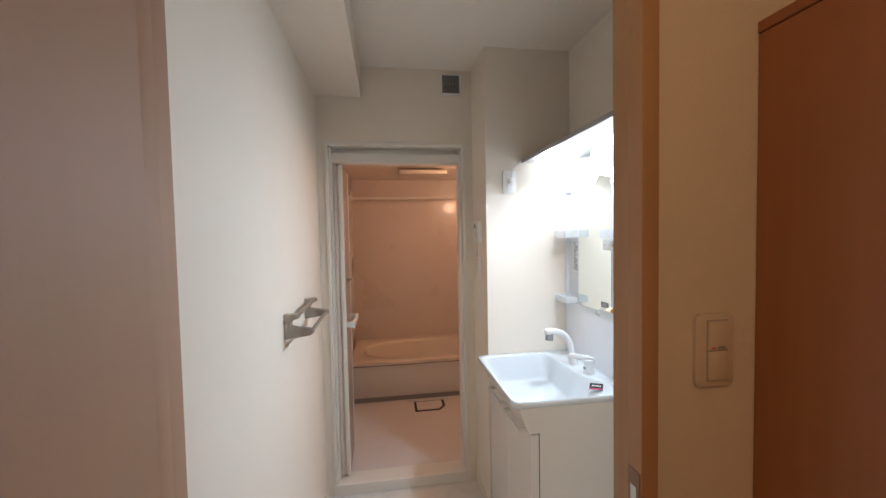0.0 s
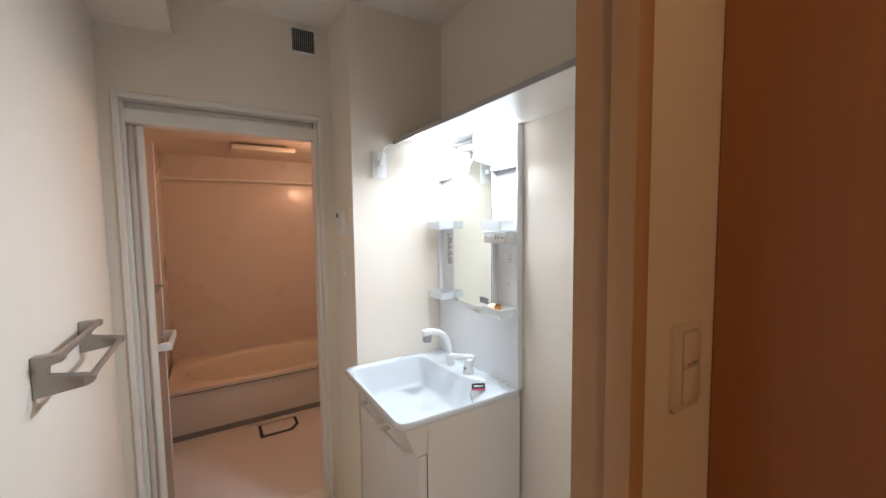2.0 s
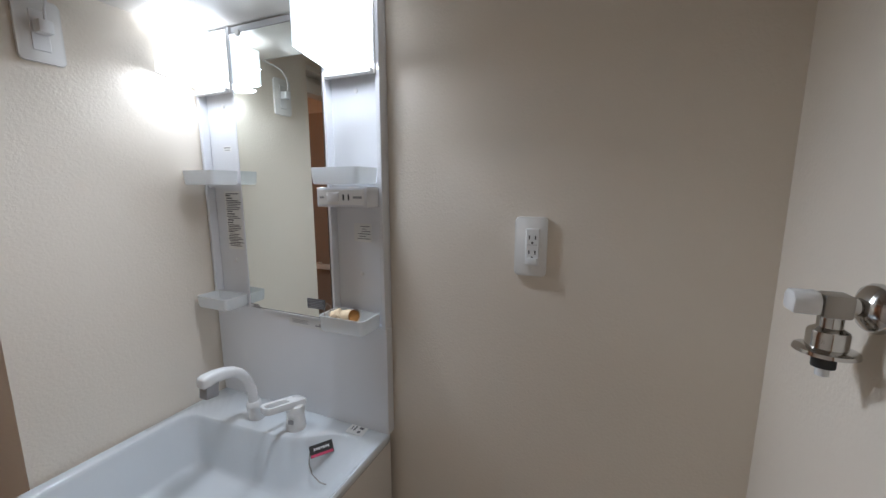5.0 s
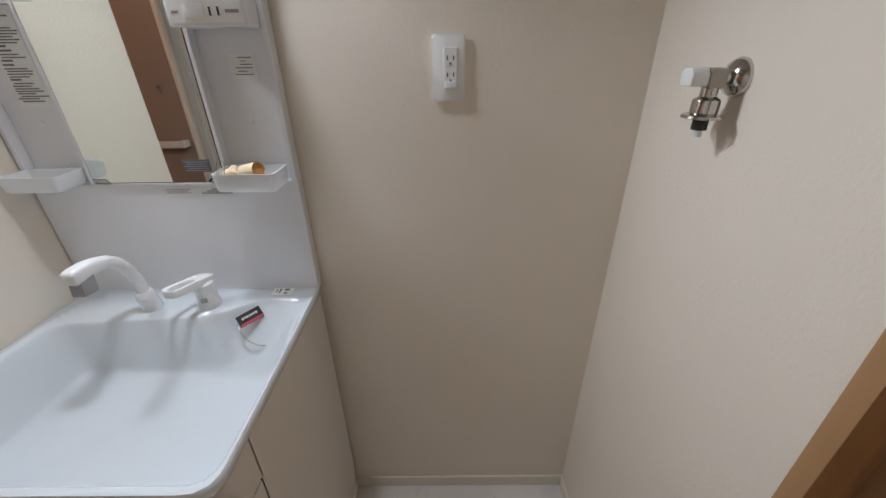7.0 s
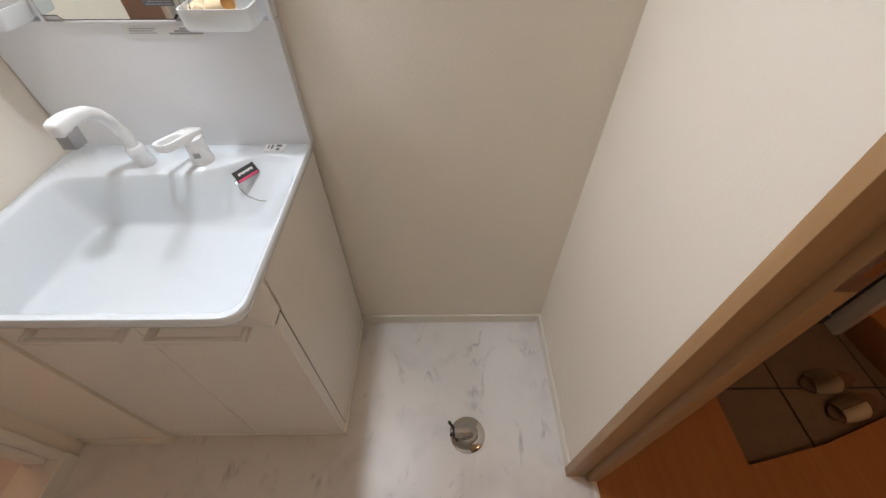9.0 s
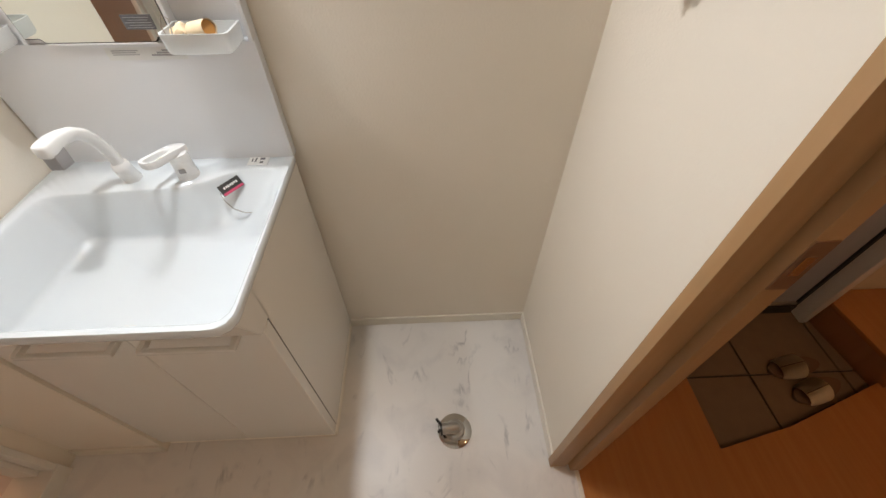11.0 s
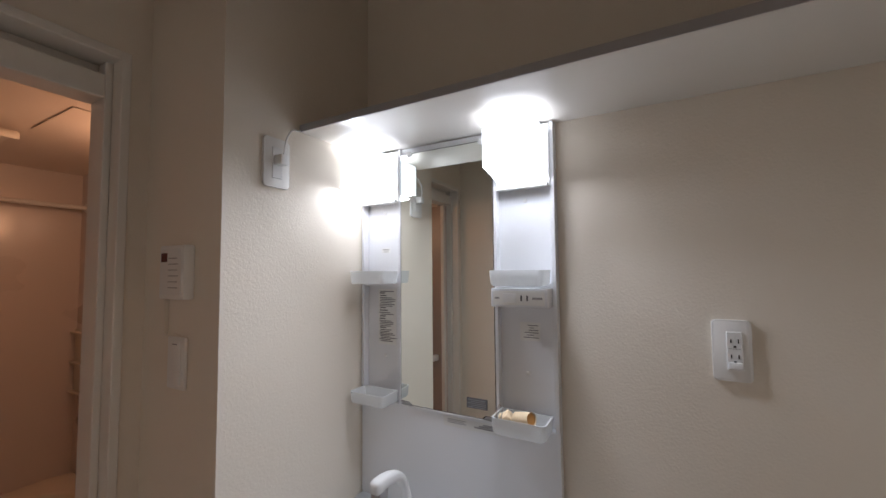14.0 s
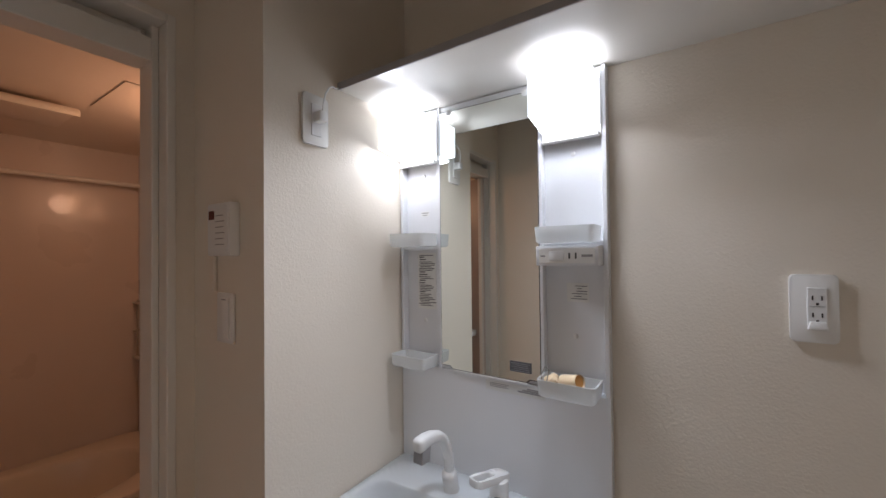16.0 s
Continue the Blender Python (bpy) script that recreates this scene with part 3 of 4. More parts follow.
# ---- on the washroom's walls ----
def vent():
    t = thing("wall_vent", (2.92, YB, 2.42), "small square wall vent with dark vertical slats", "vent")
    x0, x1, z0, z1 = 2.858, 2.978, 2.362, 2.486
    bm = bmesh.new()
    for a in ((x0, x0 + 0.008, z0, z1), (x1 - 0.008, x1, z0, z1), (x0 + 0.008, x1 - 0.008, z0, z0 + 0.012), (x0 + 0.008, x1 - 0.008, z1 - 0.006, z1)):
        box(bm, a[0], a[1], YB - 0.012, YB - 0.0005, a[2], a[3])
    part("frame", bm, WHITE, t)
    part("backing", bx(x0 + 0.008, x1 - 0.008, YB - 0.003, YB - 0.0005, z0 + 0.012, z1 - 0.006), DARK, t)
    for i in range(11):
        x = x0 + 0.0135 + i * 0.0093
        part("slat", bx(x, x + 0.003, YB - 0.010, YB - 0.003, z0 + 0.012, z1 - 0.006), GREY, t)
    part("crossbar", bx(x0 + 0.008, x1 - 0.008, YB - 0.011, YB - 0.010, 2.425, 2.428), GREY, t)


vent()


def towel_rail():
    t = thing("towel_rail", (XL, 6.6, 1.22), "satin metal double towel rail on the cream wall", "towel rail")
    for y in (6.395, 6.755):
        # a wall plate with two arms, cut from one piece
        o = [(XL + 0.001, 1.262), (2.178, 1.262), (2.190, 1.256), (2.190, 1.246), (2.160, 1.238), (2.158, 1.214), (2.222, 1.206),
             (2.240, 1.200), (2.240, 1.188), (2.226, 1.180), (XL + 0.001, 1.168)]
        o = [(x, z - 0.007) for x, z in o]
        part("bracket", prism(bmesh.new(), o, "y", y - 0.014, y + 0.014, 0.002), SATIN, t)
    part("upper_bar", tube(bmesh.new(), [(2.180, 6.37, 1.246), (2.180, 6.78, 1.246)], 0.0075, 16), SATIN, t)
    part("lower_bar", tube(bmesh.new(), [(2.230, 6.37, 1.187), (2.230, 6.78, 1.187)], 0.0075, 16), SATIN, t)


towel_rail()


def wall_outlet():
    t = thing("wall_outlet", (XR, 5.965, 1.383), "white double socket plate with a lifted cover on cream wallpaper", "socket")
    x, yc, z0, z1 = XR, 5.969, 1.323, 1.443
    part("plate", plate(x - 0.009, x - 0.0002, yc - 0.028, yc + 0.036, z0, z1, 0.008, 0.003), PLATE, t)
    part("insert", bx(x - 0.0115, x - 0.008, yc - 0.013, yc + 0.013, 1.345, 1.420, bevel=0.001, seg=1), WHITE, t)
    for zc in (1.402, 1.372):
        for dy in (-0.006, 0.006):
            part("slot", bx(x - 0.0122, x - 0.0114, yc + dy - 0.0011, yc + dy + 0.0011, zc - 0.004, zc + 0.004), DARK, t)
        part("earth_hole", bx(x - 0.0122, x - 0.0114, yc - 0.002, yc + 0.002, zc - 0.0125, zc - 0.0085), DARK, t)
        part("earth_rim", bx(x - 0.0121, x - 0.0115, yc - 0.010, yc + 0.010, zc - 0.0150, zc - 0.0142), GREY, t)
    o = [(-0.010, 1.361), (0.010, 1.361), (0.0135, 1.347), (0.006, 1.350), (-0.006, 1.350), (-0.0135, 1.347)]
    part("flap", prism(bmesh.new(), [(yc + u, v) for u, v in o], "x", x - 0.018, x - 0.0117, 0.001), WHITE, t, "lifted earth terminal flap")


wall_outlet()


def switched_socket():
    t = thing("lamp_socket", (3.17, YE, 1.81), "white socket plate with a plug and thin white cord", "socket")
    y = YE
    part("plate", plate(3.135, 3.207, y - 0.008, y - 0.0002, 1.748, 1.868, 0.008, 0.003), PLATE, t)
    part("insert", bx(3.157, 3.185, y - 0.010, y - 0.007, 1.770, 1.846, bevel=0.001, seg=1), WHITE, t)
    part("plug", bx(3.160, 3.184, y - 0.036, y - 0.009, 1.800, 1.825, bevel=0.004), WHITE, t, "white plug")
    pts = [(3.172, y - 0.030, 1.822), (3.172, y - 0.034, 1.845), (3.178, y - 0.034, 1.868), (3.195, y - 0.028, 1.890), (3.215, y - 0.015, 1.902), (3.232, y - 0.006, 1.906), (3.245, y - 0.004, 1.912)]
    part("cord", tube(bmesh.new(), pts, 0.0022, 8), WHITE, t, "thin white cord")


switched_socket()


def bath_remote():
    t = thing("heater_remote", (XP, 7.05, 1.545), "white bath heater remote control with a small red window", "remote control")
    x = XP
    part("case", bx(x - 0.024, x, 6.992, 7.092, 1.487, 1.607, bevel=0.004), PLATE, t)
    part("face", bx(x - 0.0255, x - 0.0235, 7.000, 7.086, 1.497, 1.600), LABELM, t)
    part("display", bx(x - 0.0265, x - 0.025, 7.056, 7.080, 1.570, 1.590), REDDISP, t, "small dark red display window")
    for i in range(6):
        part("text_line", bx(x - 0.0262, x - 0.0252, 7.012 + 0.003 * (i % 2), 7.050, 1.512 + i * 0.013, 1.514 + i * 0.013), GREY, t)
    part("cord_cover", bx(x - 0.010, x - 0.0005, 7.093, 7.101, 1.403, 1.520, bevel=0.002), TRIM, t, "slim cream cord cover")
    t = thing("bath_switch", (XP, 7.05, 1.345), "white narrow wall switch below the remote", "light switch")
    part("plate", bx(x - 0.008, x, 7.012, 7.082, 1.287, 1.402, bevel=0.003), PLATE, t)
    part("rocker", bx(x - 0.012, x - 0.007, 7.024, 7.060, 1.298, 1.392, bevel=0.002), PLATE, t)
    part("mark", bx(x - 0.0126, x - 0.0118, 7.034, 7.052, 1.386, 1.388), INK, t)


bath_remote()


def washer_tap():
    t = thing("washing_machine_tap", (3.26, YT, 1.37), "chrome washing machine tap with a white handle on the wall", "tap")
    c = Vector((3.262, YT, 1.378))
    part("flange", lathe(bmesh.new(), c, (0, 1, 0), [(0, 0.0265), (0.004, 0.0265), (0.010, 0.023), (0.015, 0.014), (0.017, 0.010)]), CHROME, t, "domed chrome flange")
    part("neck", lathe(bmesh.new(), c, (0, 1, 0), [(0.012, 0.0095), (0.028, 0.0095)]), CHROME, t)
    part("body", bx(c.x - 0.013, c.x + 0.013, YT + 0.022, YT + 0.048, c.z - 0.013, c.z + 0.013, bevel=0.004), SATIN, t, "satin metal body")
    part("handle", prism(bmesh.new(), [(c.x - 0.014, c.z - 0.010), (c.x + 0.014, c.z - 0.010), (c.x + 0.015, c.z + 0.006), (c.x + 0.008, c.z + 0.014), (c.x - 0.008, c.z + 0.014), (c.x - 0.015, c.z + 0.006)], "y", YT + 0.049, YT + 0.074, 0.003), WHITE, t, "white plastic handle")
    d = Vector((c.x, YT + 0.036, c.z - 0.012))
    part("spout", lathe(bmesh.new(), d, (0, 0, -1), [(0, 0.011), (0.012, 0.011), (0.016, 0.017), (0.019, 0.018), (0.036, 0.018), (0.038, 0.013), (0.040, 0.013)]), CHROME, t)
    part("collar", lathe(bmesh.new(), d, (0, 0, -1), [(0.034, 0.018), (0.037, 0.027), (0.041, 0.028), (0.043, 0.02)]), CHROME, t, "wide chrome collar")
    part("hose_end", lathe(bmesh.new(), d, (0, 0, -1), [(0.042, 0.0105), (0.058, 0.0105)]), RUBBER, t, "black hose end")
    part("outlet_tip", lathe(bmesh.new(), d, (0, 0, -1), [(0.058, 0.006), (0.068, 0.006)]), WHITE, t)


washer_tap()


def floor_drain():
    t = thing("washing_machine_drain", (3.058, 5.895, 0), "chrome floor drain with a raised elbow for a washing machine", "drain")
    c = (3.058, 5.895, 0)
    part("ring", lathe(bmesh.new(), c, (0, 0, 1), [(0, 0.060), (0.004, 0.060), (0.009, 0.053), (0.010, 0.02)], 40), CHROME, t)
    part("dome", lathe(bmesh.new(), (c[0], c[1], 0.009), (0, 0, 1), [(0, 0.036), (0.012, 0.035), (0.020, 0.030), (0.024, 0.015), (0.025, 0.004)]), SATIN, t)
    part("elbow", tube(bmesh.new(), [(c[0], c[1] - 0.008, 0.024), (c[0], c[1], 0.040), (c[0] - 0.003, c[1] + 0.020, 0.048), (c[0] - 0.006, c[1] + 0.058, 0.048)], [0.017, 0.020, 0.020, 0.0185], 20), SATIN, t)
    part("pipe_bore", tube(bmesh.new(), [(c[0] - 0.006, c[1] + 0.0575, 0.048), (c[0] - 0.0061, c[1] + 0.0588, 0.048)], 0.015, 20), DARK, t)
    part("clip", tube(bmesh.new(), [(c[0] - 0.005, c[1] + 0.046, 0.048), (c[0] - 0.0055, c[1] + 0.053, 0.048)], 0.0215, 20), RUBBER, t, "dark hose clip")
    ear = bx(-0.004, 0.004, -0.004, 0.004, 0, 0.026, bevel=0.001)
    ear.transform(pose(c[0] + 0.008, c[1] + 0.052, 0.064, -30, 25, 0))
    part("clip_ear", ear, RUBBER, t, "dark clip ear")
    ear = bx(-0.004, 0.004, -0.004, 0.004, 0, 0.020, bevel=0.001)
    ear.transform(pose(c[0] - 0.012, c[1] + 0.052, 0.062, -20, -35, 0))
    part("clip_ear", ear, RUBBER, t, "dark clip ear")


floor_drain()


# ---- vanity ----
RIM = 0.885
VY0, VY1 = 6.305, 6.896


def sample_outline(outline, c, n):
    """Where rays from c, at even angles, leave a closed outline."""
    res = []
    for k in range(n):
        a = 2 * math.pi * (k + 0.5) / n
        d = Vector((math.cos(a), math.sin(a)))
        best = None
        for p, q in zip(outline, outline[1:] + outline[:1]):
            p, q = Vector(p) - Vector(c), Vector(q) - Vector(c)
            e = q - p
            den = d.x * e.y - d.y * e.x
            if abs(den) < 1e-9:
                continue
            s = (p.x * e.y - p.y * e.x) / den
            u = (p.x * d.y - p.y * d.x) / den
            if s > 0 and -1e-6 <= u <= 1 + 1e-6 and (best is None or s > best):
                best = s
        res.append((c[0] + d.x * best, c[1] + d.y * best))
    return res


def vanity():
    t = thing("vanity_unit", (3.28, 6.6, 0), "white single washbasin vanity unit with two doors against the cream wall", "vanity")
    c, n = (3.21, 6.60), 120
    x0, x1 = 2.978, XR - 0.004
    rim = rounded([(x0, VY0), (x1, VY0), (x1, VY1), (x0, VY1)], [0.042, 0.004, 0.004, 0.03])
    bowl = rounded([(2.994, 6.317), (3.446, 6.313), (3.448, 6.430), (3.378, 6.525), (3.358, 6.868), (2.994, 6.872)], [0.04, 0.03, 0.04, 0.06, 0.045, 0.04])
    o, b = sample_outline(rim, c, n), sample_outline(bowl, c, n)

    def ring(bm, pts, z, k=0.0):
        return [bm.verts.new((x + (c[0] - x) * k, y + (c[1] - y) * k, z)) for x, y in pts]
    bm = bmesh.new()
    foot = rounded([(3.062, 6.378), (3.322, 6.372), (3.330, 6.450), (3.336, 6.560), (3.336, 6.826), (3.062, 6.832)], [0.035, 0.03, 0.03, 0.03, 0.03, 0.035])
    f = sample_outline(foot, c, n)

    def between(k, z):
        return [bm.verts.new((x + (u - x) * k, y + (v - y) * k, z)) for (x, y), (u, v) in zip(b, f)]
    loops = [ring(bm, o, RIM - 0.030, 0.05), ring(bm, o, RIM - 0.026, 0.012), ring(bm, o, RIM - 0.018, 0.0), ring(bm, o, RIM - 0.005, 0.0), ring(bm, o, RIM, 0.012),
             ring(bm, b, RIM - 0.002, -0.008), between(0.04, RIM - 0.006), between(0.12, RIM - 0.014), between(0.35, RIM - 0.045), between(0.60, RIM - 0.080), between(0.80, RIM - 0.108),
             between(0.90, RIM - 0.119), between(1.0, RIM - 0.126), ring(bm, f, RIM - 0.131, 0.05), ring(bm, f, RIM - 0.135, 0.14), ring(bm, f, RIM - 0.140, 0.4), ring(bm, f, RIM - 0.146, 0.8)]
    for p, q in zip(loops, loops[1:]):
        bridge(bm, p, q)
    bm.faces.new(loops[-1])
    part("basin", bm, PORC, t, "glossy white basin with a deep rectangular bowl", 60)
    # cabinet
    fx = 3.050
    part("side_panel", bx(fx + 0.035, XR - 0.012, VY0 + 0.006, VY0 + 0.021, 0.05, RIM - 0.026), CABM, t, "cream cabinet side")
    part("side_panel", bx(fx + 0.038, XR - 0.012, VY1 - 0.020, VY1 - 0.001, 0.05, RIM - 0.055), CABM, t, "cream cabinet side")
    part("carcass", bx(fx + 0.038, XR - 0.012, VY0 + 0.025, VY1 - 0.021, 0.05, 0.68), CABM, t)
    part("plinth", bx(fx + 0.012, XR - 0.012, VY0 + 0.008, VY1, 0, 0.05), TRIM, t, "cream plinth")
    gap = bx(fx + 0.0325, fx + 0.0345, VY0 + 0.0075, VY1 - 0.002, 0.055, 0.70)
    box(gap, fx + 0.0325, fx + 0.0345, VY0 + 0.0075, VY0 + 0.022, 0.70, 0.75)
    part("gap_strip", gap, DARK, t, "dark gap behind the doors")
    part("door_gap", bx(fx + 0.0312, fx + 0.0349, VY0 + 0.0072, VY0 + 0.022, 0.056, 0.751), DARK, t, "dark gap behind the door edge")
    ym = (VY0 + VY1) / 2
    for a, b in ((VY0 + 0.006, ym - 0.001), (ym + 0.001, VY1 - 0.001)):
        db = bx(fx, fx + 0.008, a, b, 0.055, 0.752, bevel=0.0015, seg=1)
        box(db, fx + 0.007, fx + 0.031, a + 0.0005, a + 0.010, 0.056, 0.751)
        box(db, fx + 0.007, fx + 0.031, b - 0.010, b - 0.0005, 0.056, 0.751)
        d = part("door", db, CABM, t, "cream cabinet door")
        yc = 6.460 if a < 6.5 else 6.704
        hb = bmesh.new()
        box(hb, fx - 0.038, fx - 0.026, yc - 0.098, yc + 0.098, 0.742, 0.754, bevel=0.003)
        box(hb, fx - 0.034, fx + 0.001, yc - 0.098, yc - 0.086, 0.741, 0.756, bevel=0.002)
        box(hb, fx - 0.034, fx + 0.001, yc + 0.086, yc + 0.098, 0.741, 0.756, bevel=0.002)
        part("handle", hb, CABM, d, "cream bar handle")
    ap = [(fx - 0.008, 0.757), (fx - 0.001, 0.757), (3.012, RIM - 0.030), (3.003, RIM - 0.030)]
    part("apron", prism(bmesh.new(), ap, "y", VY0 + 0.008, VY1, 0.0), CABM, t, "sloping cream panel under the basin")
    part("cheek", prism(bmesh.new(), [(fx - 0.007, 0.757), (fx + 0.038, 0.757), (fx + 0.038, RIM - 0.028), (3.004, RIM - 0.028)], "y", VY0 + 0.006, VY0 + 0.012), CABM, t, "cream side cheek under the basin")
    return t


vanity()


def tap_set():
    t = thing("basin_faucet", (3.42, 6.66, RIM), "white swan-neck basin faucet with a grey shower tip", "faucet")
    part("base", tube(bmesh.new(), [(3.414, 6.676, RIM - 0.001), (3.413, 6.676, 0.890), (3.408, 6.679, 0.926), (3.407, 6.679, 0.929)], [0.0205, 0.0200, 0.0188, 0.016], 24), WHITE, t)
    # the spout rises round, bends over and swells to a flat-sided shower head
    path = [(3.408, 6.678, 0.905), (3.407, 6.678, 0.945), (3.402, 6.678, 0.978), (3.391, 6.678, 1.007), (3.375, 6.677, 1.028), (3.354, 6.677, 1.043),
            (3.330, 6.676, 1.050), (3.306, 6.676, 1.053), (3.283, 6.675, 1.053), (3.272, 6.675, 1.052), (3.267, 6.675, 1.052)]
    wide = [0.0132, 0.0130, 0.0128, 0.0128, 0.0130, 0.0138, 0.0148, 0.0154, 0.0154, 0.0138, 0.009]
    high = [0.0132, 0.0130, 0.0128, 0.0126, 0.0126, 0.0130, 0.0140, 0.0152, 0.0158, 0.0146, 0.010]
    bm, rings = bmesh.new(), []
    for k, p in enumerate(path):
        p = Vector(p)
        d = (Vector(path[min(k + 1, len(path) - 1)]) - Vector(path[max(k - 1, 0)])).normalized()
        side = Vector((0, 1, 0))
        up = side.cross(d).normalized()
        e = 2.0 if k < 4 else 2.0 + 0.28 * (k - 3)
        ring = []
        for q in range(28):
            a = 2 * math.pi * q / 28
            ca, sa = math.cos(a), math.sin(a)
            ring.append(bm.verts.new(p + side * (wide[k] * math.copysign(abs(ca) ** (2 / e), ca)) + up * (high[k] * math.copysign(abs(sa) ** (2 / e), sa))))
        rings.append(ring)
    for a, b in zip(rings, rings[1:]):
        bridge(bm, a, b)
    bm.faces.new(rings[0][::-1])
    bm.faces.new(rings[-1])
    part("spout", bm, WHITE, t, "curved white spout with a swollen flat-sided head", 50)
    tb = bx(-0.016, 0.016, -0.0135, 0.0135, -0.006, 0.032, bevel=0.003)
    tb.transform(pose(3.288, 6.675, 1.016, 0, 6, 0))
    part("shower_tip", tb, GREY, t, "grey rectangular shower tip")
    part("collar", tube(bmesh.new(), [(3.4085, 6.678, 0.922), (3.4080, 6.678, 0.932), (3.4075, 6.678, 0.936)], [0.0195, 0.0180, 0.0150], 24), WHITE, t, "stepped collar at the neck")
    t2 = thing("mixer_lever", (3.43, 6.56, RIM), "white single lever mixer on the basin deck", "mixer tap")
    c = (3.422, 6.546, RIM - 0.002)
    part("column", lathe(bmesh.new(), c, (0, 0, 1), [(0, 0.0250), (0.003, 0.0250), (0.030, 0.0220), (0.052, 0.0235), (0.064, 0.0225), (0.069, 0.015)]), WHITE, t2)
    o = sample_outline(rounded([(3.446, 6.522), (3.450, 6.562), (3.352, 6.596), (3.339, 6.556)], [0.01, 0.012, 0.020, 0.020]), (3.376, 6.566), 48)
    h = sample_outline(rounded([(3.408, 6.546), (3.410, 6.566), (3.358, 6.585), (3.352, 6.562)], 0.009), (3.376, 6.566), 48)
    bm = bmesh.new()

    def level(pts, z, k=0.0):
        return [bm.verts.new((x + (3.376 - x) * k, y + (6.566 - y) * k, z + (3.44 - x) * 0.14)) for x, y in pts]
    loops = [level(h, 0.943), level(o, 0.942, 0.03), level(o, 0.945), level(o, 0.956), level(o, 0.959, 0.04), level(h, 0.958, -0.10), level(h, 0.955), level(h, 0.943)]
    for p, q in zip(loops, loops[1:]):
        bridge(bm, p, q)
    bmesh.ops.remove_doubles(bm, verts=bm.verts, dist=1e-6)
    bmesh.ops.recalc_face_normals(bm, faces=bm.faces)
    part("lever", bm, WHITE, t2, "flat white lever with an oval opening", 50)
    m = pose(3.3975, 6.539, 0.912, 0, 0, 20)
    bm = bx(-0.0006, 0.0006, -0.007, 0.007, -0.006, 0.006)
    bm.transform(m)
    part("mark", bm, GREY, t2, "small printed mark on the column")


tap_set()


def mirror_cabinet():
    t = thing("mirror_cabinet", (XR, 6.6, 1.4), "white vanity mirror panel with two open side recesses", "mirror cabinet")
    xb, xf = XR - 0.002, 3.487        # back on the wall, front face
    zt = 1.905
    ym0, ym1 = 6.462, 6.748           # mirror
    r0, r1 = (VY0 + 0.010, 6.452), (6.758, VY1 - 0.010)
    part("lower_panel", bx(xf, xb, VY0, VY1, RIM - 0.002, 1.164, bevel=0.001, seg=1), SLAB, t, "plain pale lower panel")
    part("back", bx(xb - 0.006, xb, VY0, VY1, 1.1645, zt), SLAB, t)
    for a, b in ((VY0, VY0 + 0.010), (6.452, 6.460), (6.750, 6.758), (VY1 - 0.010, VY1)):
        part("upright", bx(xf - 0.004, xb - 0.006, a, b, 1.1645, zt, bevel=0.001, seg=1), SLAB, t)
    part("mirror_base", bx(xf + 0.004, xb - 0.006, 6.460, 6.750, 1.165, zt), SLAB, t)
    o = [(ym0, 1.176), (ym0, 1.885), (ym1, 1.885), (ym1, 1.176), (ym1 - 0.028, 1.176), (ym1 - 0.036, 1.168), (ym0 + 0.036, 1.168), (ym0 + 0.028, 1.176)]
    part("mirror", prism(bmesh.new(), o, "x", xf - 0.004, xf + 0.0035), MIRROR, t, "clear mirror with a notched lower edge")
    o2 = [(y + (0.002 if y > 6.6 else -0.002), z + (0.002 if z > 1.5 else -0.002)) for y, z in o]
    part("mirror_edge", prism(bmesh.new(), o2, "x", xf - 0.0025, xf + 0.0038), DARK, t, "dark mirror edge")
    part("mirror_ledge", bx(xf - 0.0045, xf + 0.002, ym0 + 0.034, ym1 - 0.034, 1.1625, 1.1658, bevel=0.0008, seg=1), WHITE, t, "thin white ledge under the mirror")
    for y in (ym0 + 0.03, ym1 - 0.03):
        part("mirror_clip", lathe(bmesh.new(), (xf - 0.001, y, 1.884), (-1, 0, 0), [(0, 0.008), (0.006, 0.008), (0.008, 0.005)], 16), WHITE, t)
    for a, b in (r0, r1):
        part("recess_top", bx(xf + 0.002, xb - 0.006, a, b, 1.500, 1.512), SLAB, t)
        part("recess_floor", bx(xf + 0.002, xb - 0.006, a, b, 1.1645, 1.1655), SLAB, t)
        yc = (a + b) / 2
        for z in (1.29, 1.72):
            part("screw_cap", lathe(bmesh.new(), (xb - 0.0055, yc, z), (-1, 0, 0), [(0, 0.006), (0.003, 0.005), (0.004, 0.002)], 12), WHITE, t)
    # socket and switch box
    p = part("switch_box", bx(xf - 0.050, xb - 0.006, VY0 + 0.010, 6.452, 1.457, 1.502, bevel=0.002), SLAB, t, "grey-white switch and socket box")
    x = xf - 0.0502
    part("switch_face", bx(x - 0.0012, x, 6.322, 6.445, 1.463, 1.496), PLATE, p)
    part("rocker", bx(x - 0.004, x - 0.001, 6.388, 6.420, 1.469, 1.490, bevel=0.001), WHITE, p)
    for y in (6.362, 6.376):
        part("slot", bx(x - 0.0020, x - 0.0012, y - 0.0018, y + 0.0018, 1.473, 1.486), DARK, p)
    part("print", bx(x - 0.0018, x - 0.0012, 6.327, 6.350, 1.477, 1.482), GREY, p)
    part("print", bx(x - 0.0018, x - 0.0012, 6.430, 6.441, 1.477, 1.481), GREY, p)
    # stickers, printed lines kept as bars
    rng = random.Random(4)
    sx = xb - 0.0062
    s = part("sticker", bx(sx - 0.0008, sx, 6.782, 6.848, 1.324, 1.490), LABELM, t, "white printed instruction sticker")
    z = 1.484
